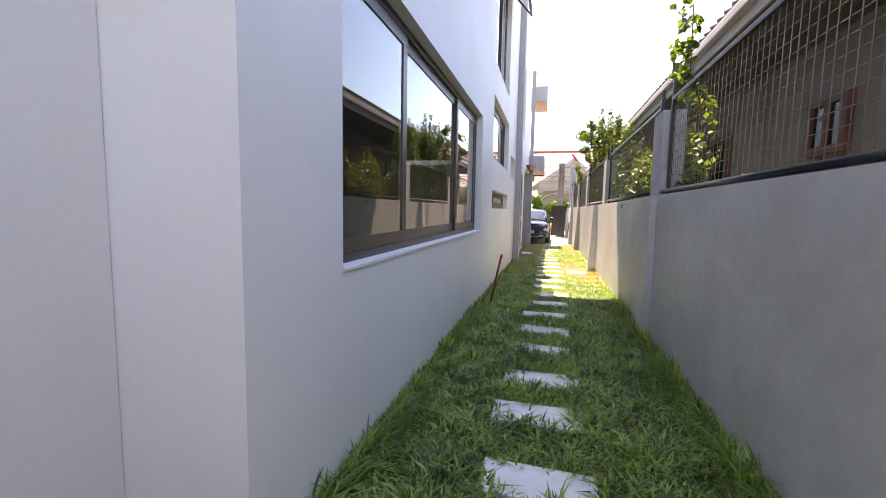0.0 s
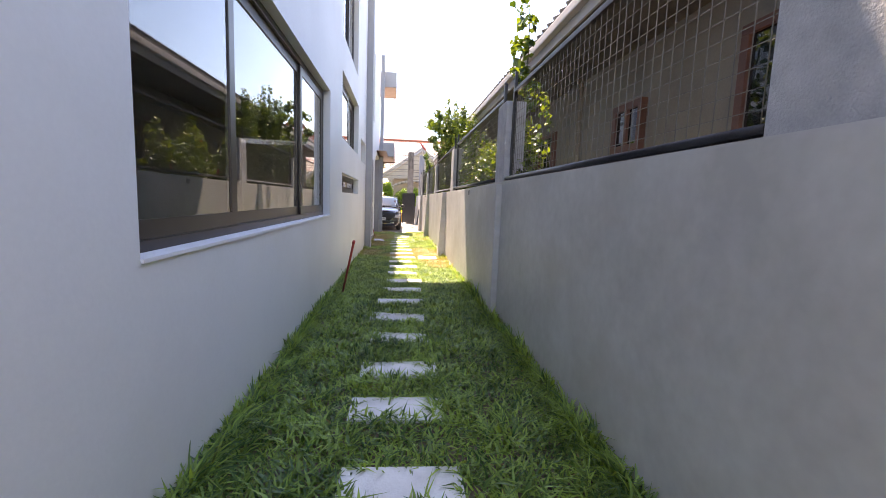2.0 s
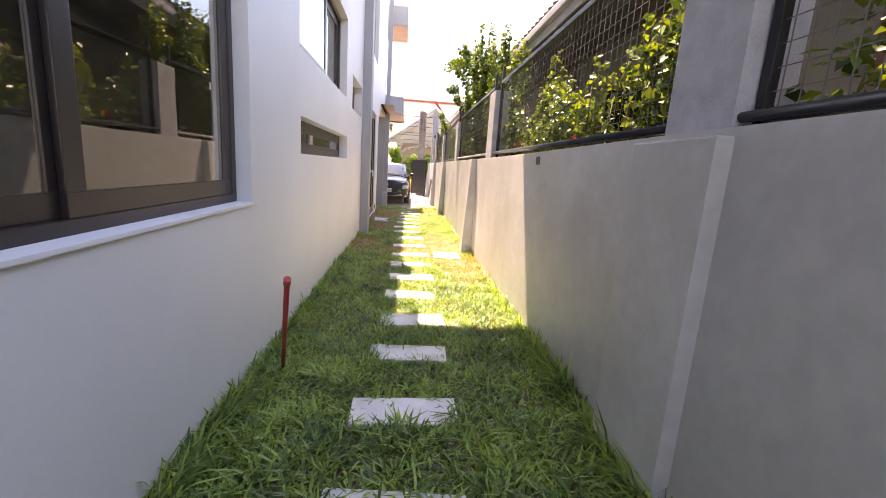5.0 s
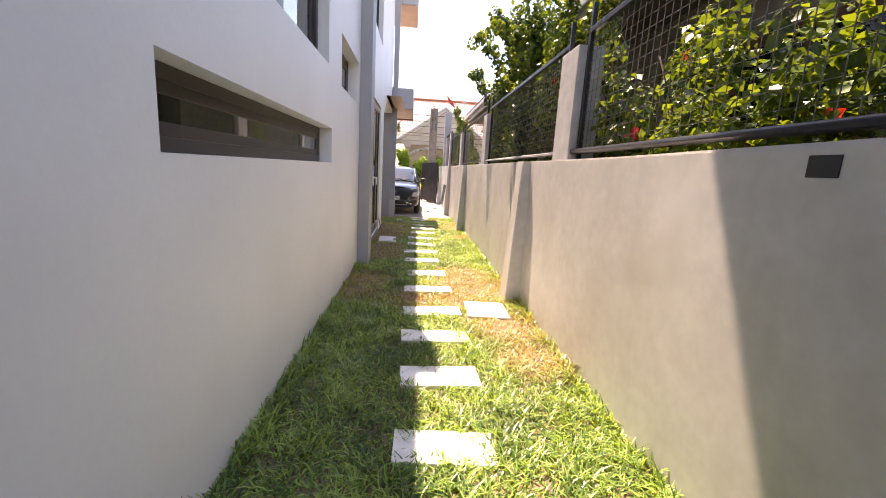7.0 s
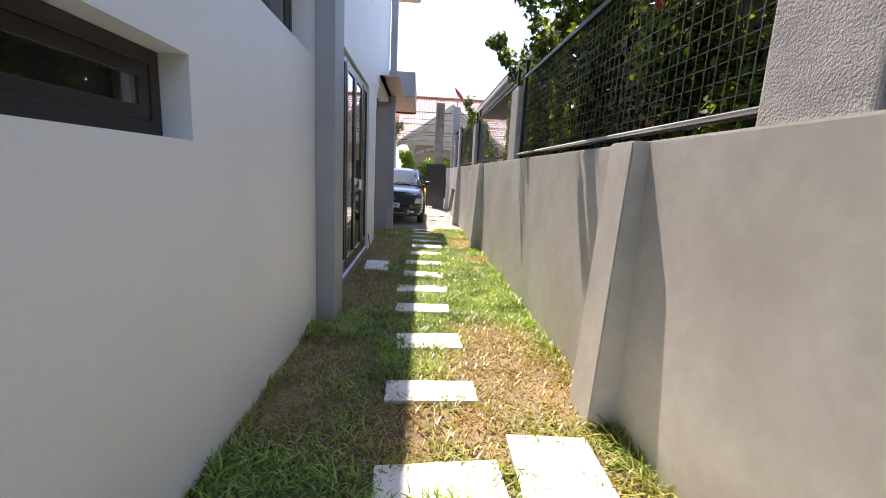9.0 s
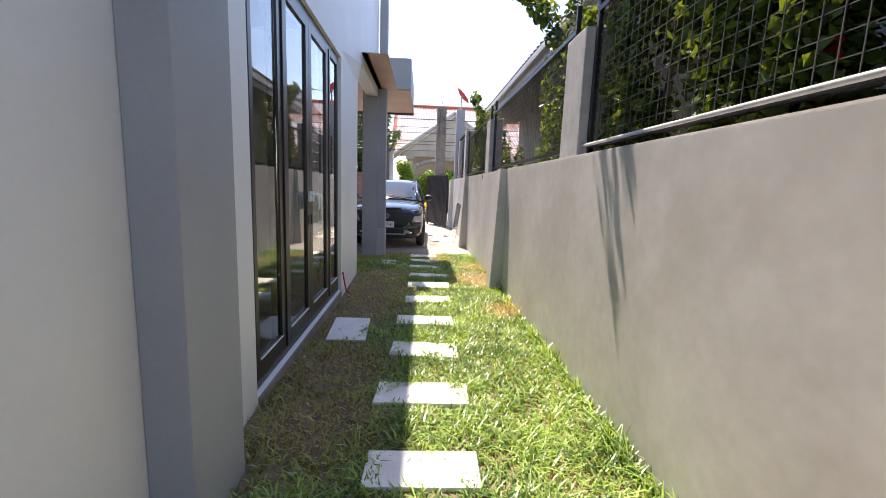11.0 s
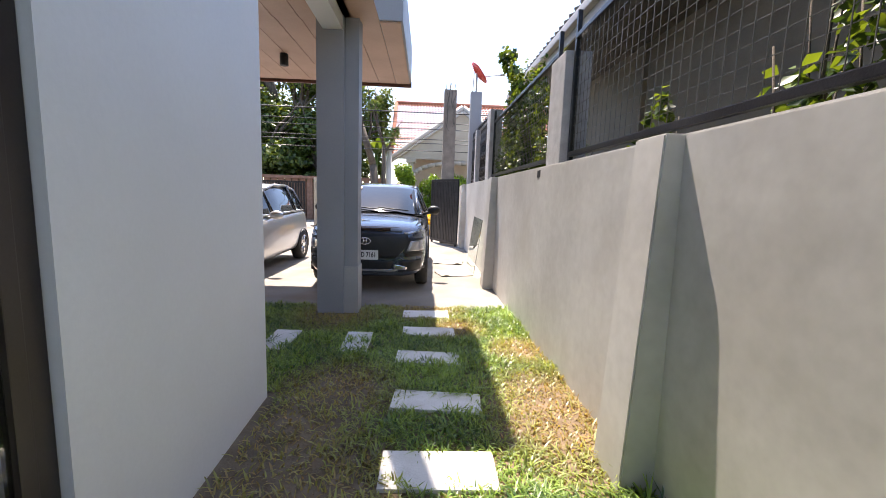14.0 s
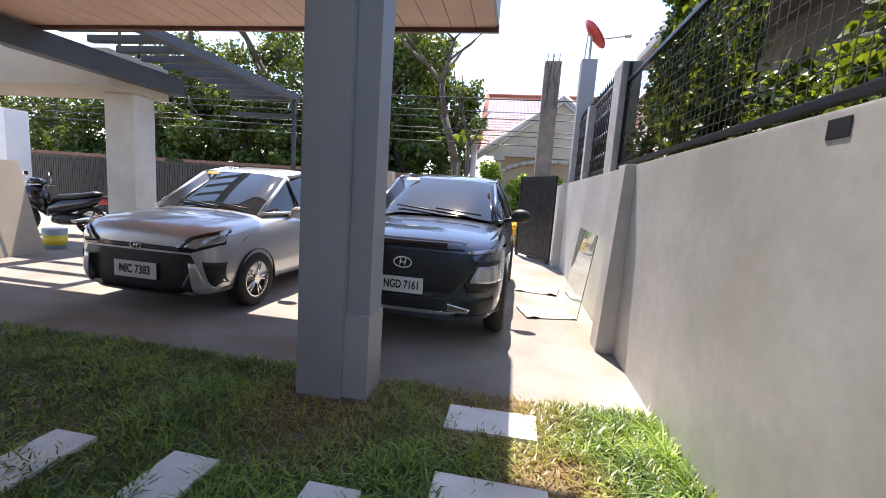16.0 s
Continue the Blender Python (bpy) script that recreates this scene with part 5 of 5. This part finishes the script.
# ---- across the street ----
def build_far():
    z = -0.29
    # bungalow with gable and clay tiles
    parts = []
    parts.append(box("wall", -1.0, 9.0, 38.2, 46, z, 3.3, M_CREAM, 0.02))
    bm = bmesh.new()
    for gx, gw, gh, y in ((1.8, 3.6, 2.6, 37.0),):
        v = [bm.verts.new(c) for c in ((gx - gw, y, 3.0), (gx + gw, y, 3.0), (gx, y, 3.0 + gh), (gx - gw, y + 0.3, 3.0), (gx + gw, y + 0.3, 3.0), (gx, y + 0.3, 3.0 + gh))]
        for q in ((0, 1, 2), (5, 4, 3), (0, 3, 4, 1), (1, 4, 5, 2), (2, 5, 3, 0)):
            bm.faces.new([v[k] for k in q])
    bmesh.ops.recalc_face_normals(bm, faces=bm.faces)
    parts.append(mesh_object("gable", bm, M_CREAM))
    bm = bmesh.new()
    for k in range(16):
        t0, t1 = math.pi * k / 16, math.pi * (k + 1) / 16
        add_rod(bm, (1.8 + 2.5 * math.cos(t0), 36.98, 2.1 + 0.75 * math.sin(t0)), (1.8 + 2.5 * math.cos(t1), 36.98, 2.1 + 0.75 * math.sin(t1)), 0.12, 6)
    for x in (-0.85, 4.45):
        add_rod(bm, (x, 37.1, z), (x, 37.1, 3.0), 0.17, 14)
        add_box(bm, x - 0.26, x + 0.26, 36.85, 37.35, 2.8, 3.0, 0.02)
    parts.append(mesh_object("porch", bm, M_CREAM))
    bm = bmesh.new()
    for s in (-1, 1):
        add_rod(bm, (1.8 + s * 3.9, 36.9, 2.85), (1.8, 36.9, 5.72), 0.13, 4)
        add_rod(bm, (1.8 + s * 3.9, 36.9, 2.65), (1.8, 36.9, 5.5), 0.07, 4)
    parts.append(mesh_object("bargeboard", bm, M_GUTTER))
    for name, c in (("roof", ((-1.95, 37.6, 3.2), (9.6, 37.6, 3.2), (8.6, 43, 7.0), (-2.1, 43, 7.0))), ("roof", ((4.6, 41, 5.2), (12, 41, 5.2), (9.0, 44, 8.3), (7.6, 44, 8.3)))):
        bm = bmesh.new()
        a, b, d, e = (Vector(q) for q in c)
        n, mrow = 56, 22
        for j in range(mrow):
            f0, f1 = j / mrow, (j + 1) / mrow
            for i in range(n):
                g0, g1 = i / n, (i + 0.96) / n
                gm = (g0 + g1) / 2
                def at(g, f, up):
                    return a.lerp(b, g).lerp(e.lerp(d, g), f) + Vector((0, -0.04, 0.06)) * up
                p = [at(g0, f0, 0.5), at(gm, f0, 1.6), at(g1, f0, 0.5), at(g1, f1, 0), at(gm, f1, 1.0), at(g0, f1, 0)]
                vv = [bm.verts.new(q) for q in p]
                bm.faces.new([vv[0], vv[1], vv[4], vv[5]])
                bm.faces.new([vv[1], vv[2], vv[3], vv[4]])
        o = tagged(mesh_object(name, bm, M_TILE), "pinkish clay tiles")
        parts.append(o)
    bm = bmesh.new()
    add_rod(bm, (-2.1, 43, 7.05), (8.6, 43, 7.05), 0.14, 8)
    add_rod(bm, (-1.95, 37.6, 3.25), (-2.1, 43, 7.05), 0.12, 8)
    parts.append(mesh_object("ridge", bm, M_TILE))
    tagged(group_of("tiled_house", *parts), "cream bungalow with pink clay tile roof and arched porch", "house")
    # clipped hedges and a fence post
    for x, y, w, zt in ((-1.1, 35.7, 0.6, 2.35), (0.15, 35.7, 0.65, 2.0), (1.5, 35.8, 0.7, 1.9)):
        rnd = random.Random(int(x * 7) + 40)
        blobs = [(x + rnd.uniform(-.5, .5) * w, y + rnd.uniform(-.2, .2), zt * rnd.uniform(0.2, 1), w * 0.55, 0.5, 0.4) for _ in range(13)]
        lv = leaf_cloud("leaves", blobs, 4200, 0.12, M_HEDGE, int(y * 3 + x * 10))
        bm = bmesh.new()
        add_rod(bm, (x, y, z), (x, y, zt * 0.8), 0.05, 7)
        st = mesh_object("trunk", bm, M_BARK)
        tagged(group_of("clipped_hedge", st, lv), "bright green clipped hedge across the street", "hedge", "hedges")
    # yellow-leaved plant near the gate
    lv = leaf_cloud("leaves", [(0.1, 29.4, 0.1, .3, .3, .42)], 90, 0.3, M_ROSE, 9)
    tagged(group_of("croton_plant", lv), "yellow-leaved garden plant by the gate", "plant")
    # street-side fence and trees
    bm = bmesh.new()
    for k in range(125):
        add_box(bm, -46.8 + 0.36 * k, -46.8 + 0.36 * k + 0.3, 36.3, 36.42, z, 1.75, 0.01)
    add_box(bm, -46.8, -1.9, 36.42, 36.5, z, 1.6)
    add_box(bm, -46.8, -1.9, 36.2, 36.5, 1.751, 1.9, 0.01)
    tagged(mesh_object("wall_street_fence", bm, M_BRICK), "reddish brown street fence under the trees", kind="structure")
    lab = "broad dark green leafy tree across the street"
    for x, y, h, w, n in ((-13.0, 41, 11.5, 5.0, 9000), (-7.8, 41, 11.0, 4.6, 10000), (-4.6, 42, 8.5, 2.6, 5000), (-19, 41, 11, 5, 8000), (-26, 42, 10, 6, 6000), (-10, 38.6, 6.0, 3.8, 7000), (-5.6, 38.4, 5.6, 2.6, 5000), (-15.5, 38.6, 6.0, 3.8, 6000), (-21, 38.6, 5.5, 3.8, 4500), (-27, 39, 5.5, 4, 4000), (-34, 40, 7, 5, 5000), (-42, 41, 8, 6, 5000)):
        tree(x, y, z, h, w, n, int(h * 10 + abs(x)), lab, 0.23)
    # nearly bare tree
    rnd = random.Random(12)
    bm = bmesh.new()
    stem = [Vector((-2.2, 33.5, z)), Vector((-2.4, 33.5, 2.4)), Vector((-2.95, 33.5, 4.1)), Vector((-3.15, 33.5, 5.3))]
    for a, b, r in zip(stem, stem[1:], (0.19, 0.16, 0.13)):
        add_rod(bm, a, b, r, 9, r * 0.85)
    limbs(bm, stem[3], (-2.75, 33.5, 6.9), 0.10, rnd, 2, 0.5)
    limbs(bm, stem[3], (-4.4, 33.6, 6.5), 0.09, rnd, 2, 0.5)
    limbs(bm, (-2.95, 33.5, 6.1), (-2.1, 33.4, 6.7), 0.06, rnd, 1, 0.5)
    add_rod(bm, (-1.95, 33.7, z), (-1.95, 33.7, 3.3), 0.11, 8, 0.09)
    limbs(bm, (-1.95, 33.7, 3.3), (-2.35, 33.6, 4.9), 0.08, rnd, 1, 0.6)
    limbs(bm, (-1.95, 33.7, 2.9), (-1.55, 33.6, 3.7), 0.06, rnd, 1, 0.6)
    st = mesh_object("trunk", bm, M_BARK)
    lv = leaf_cloud("leaves", [(-3.6, 33.5, 6.6, 0.6, 0.4, 0.4), (-2.4, 33.4, 4.9, .35, .3, .3), (-1.6, 33.5, 3.8, .4, .3, .4)], 520, 0.17, M_TREE, 31)
    tagged(group_of("bare_tree", st, lv), "nearly bare dark-limbed street tree", "tree")
    # banana plant
    bm = bmesh.new()
    add_rod(bm, (-2.5, 34.7, z), (-2.4, 34.7, 3.0), 0.13, 9, 0.08)
    st = mesh_object("stem", bm, M_LEAF)
    bm = bmesh.new()
    for k in range(9):
        a = k * 0.75
        up = 1.2 if k % 2 else 0.8
        last = None
        for q in range(8):
            f = q / 7
            c = Vector((-2.4 + math.cos(a) * 1.2 * f, 34.7 + math.sin(a) * 1.2 * f, 2.9 + up * f * (1.6 - 1.1 * f)))
            sd = Vector((-math.sin(a), math.cos(a), -0.4)) * 0.26 * math.sin(math.pi * min(f * 0.9 + 0.08, 1))
            cur = [bm.verts.new(c - sd), bm.verts.new(c + Vector((0, 0, 0.05))), bm.verts.new(c + Vector((sd.x * -1, sd.y * -1, sd.z)) * -1)]
            if last:
                bm.faces.new([last[0], last[1], cur[1], cur[0]])
                bm.faces.new([last[1], last[2], cur[2], cur[1]])
            last = cur
    lv = mesh_object("leaf", bm, M_LEAF)
    tagged(group_of("banana_plant", st, lv), "green banana plant by the street", "plant")
    # utility pole with sagging cables
    bm = bmesh.new()
    add_rod(bm, (-1.82, 34.9, z), (-1.82, 34.9, 3.2), 0.13, 12)
    add_box(bm, -2.02, -1.62, 34.7, 35.1, 3.2, 3.32, 0.02)
    tagged(mesh_object("lamp_pillar", bm, M_GUTTER), "pale round garden pillar across the street", "pillar")
    bm = bmesh.new()
    for k, (zz, sag) in enumerate(((4.9, .35), (4.2, .3), (3.9, .4), (3.6, .25), (3.35, .3), (4.55, .3))):
        pts = [Vector((-26 + 3.0 * q, 32.5 + 0.15 * k, zz - sag * (1 - ((q - 9) / 9) ** 2))) for q in range(19)]
        for a, b in zip(pts, pts[1:]):
            add_rod(bm, a, b, 0.018 if k else 0.026, 5)
    cab = mesh_object("cable", bm, M_PLASTIC)
    bm = bmesh.new()
    for x in (-26, 28):
        add_rod(bm, (x, 32.8, z), (x, 32.8, 6.5), 0.15, 10, 0.11)
    pol = mesh_object("pole", bm, M_GUTTER)
    tagged(group_of("utility_line", pol, cab), "black overhead utility cables along the street", "cables")
    # neighbour's wrought fence beyond the last post, pale shed wall
    bm = bmesh.new()
    for a, b in ((22.65, 25.95),):
        k = a
        while k < b:
            add_rod(bm, (WX + 0.12, k, 1.5), (WX + 0.12, k, 2.75), 0.012, 6)
            add_rod(bm, (WX + 0.12, k, 2.75), (WX + 0.12, k, 2.88), 0.016, 6, 0.0)
            for zz in (1.7, 2.0, 2.3, 2.6):
                add_rod(bm, (WX + 0.12, k, zz), (WX + 0.12, k + 0.06, zz + 0.13), 0.01, 5)
                add_rod(bm, (WX + 0.12, k + 0.06, zz + 0.13), (WX + 0.12, k + 0.12, zz), 0.01, 5)
            k += 0.13
        for zz in (1.6, 2.68):
            add_box(bm, WX + 0.105, WX + 0.135, a, b, zz - 0.015, zz + 0.015)
    tagged(mesh_object("iron_fence", bm, M_BLACK), "black scrolled wrought-iron fence on the wall", "fence")
    tagged(box("wall_post", WX + 0.015, WX + 0.2, 24.3, 24.5, 1.49, 2.7, M_ROUGHPOST, 0.012), "rough cement fence post on the boundary wall", "post", "fence posts")


build_neighbour()
build_cars()
build_court()
build_shrubs()
build_shoots()
build_far()
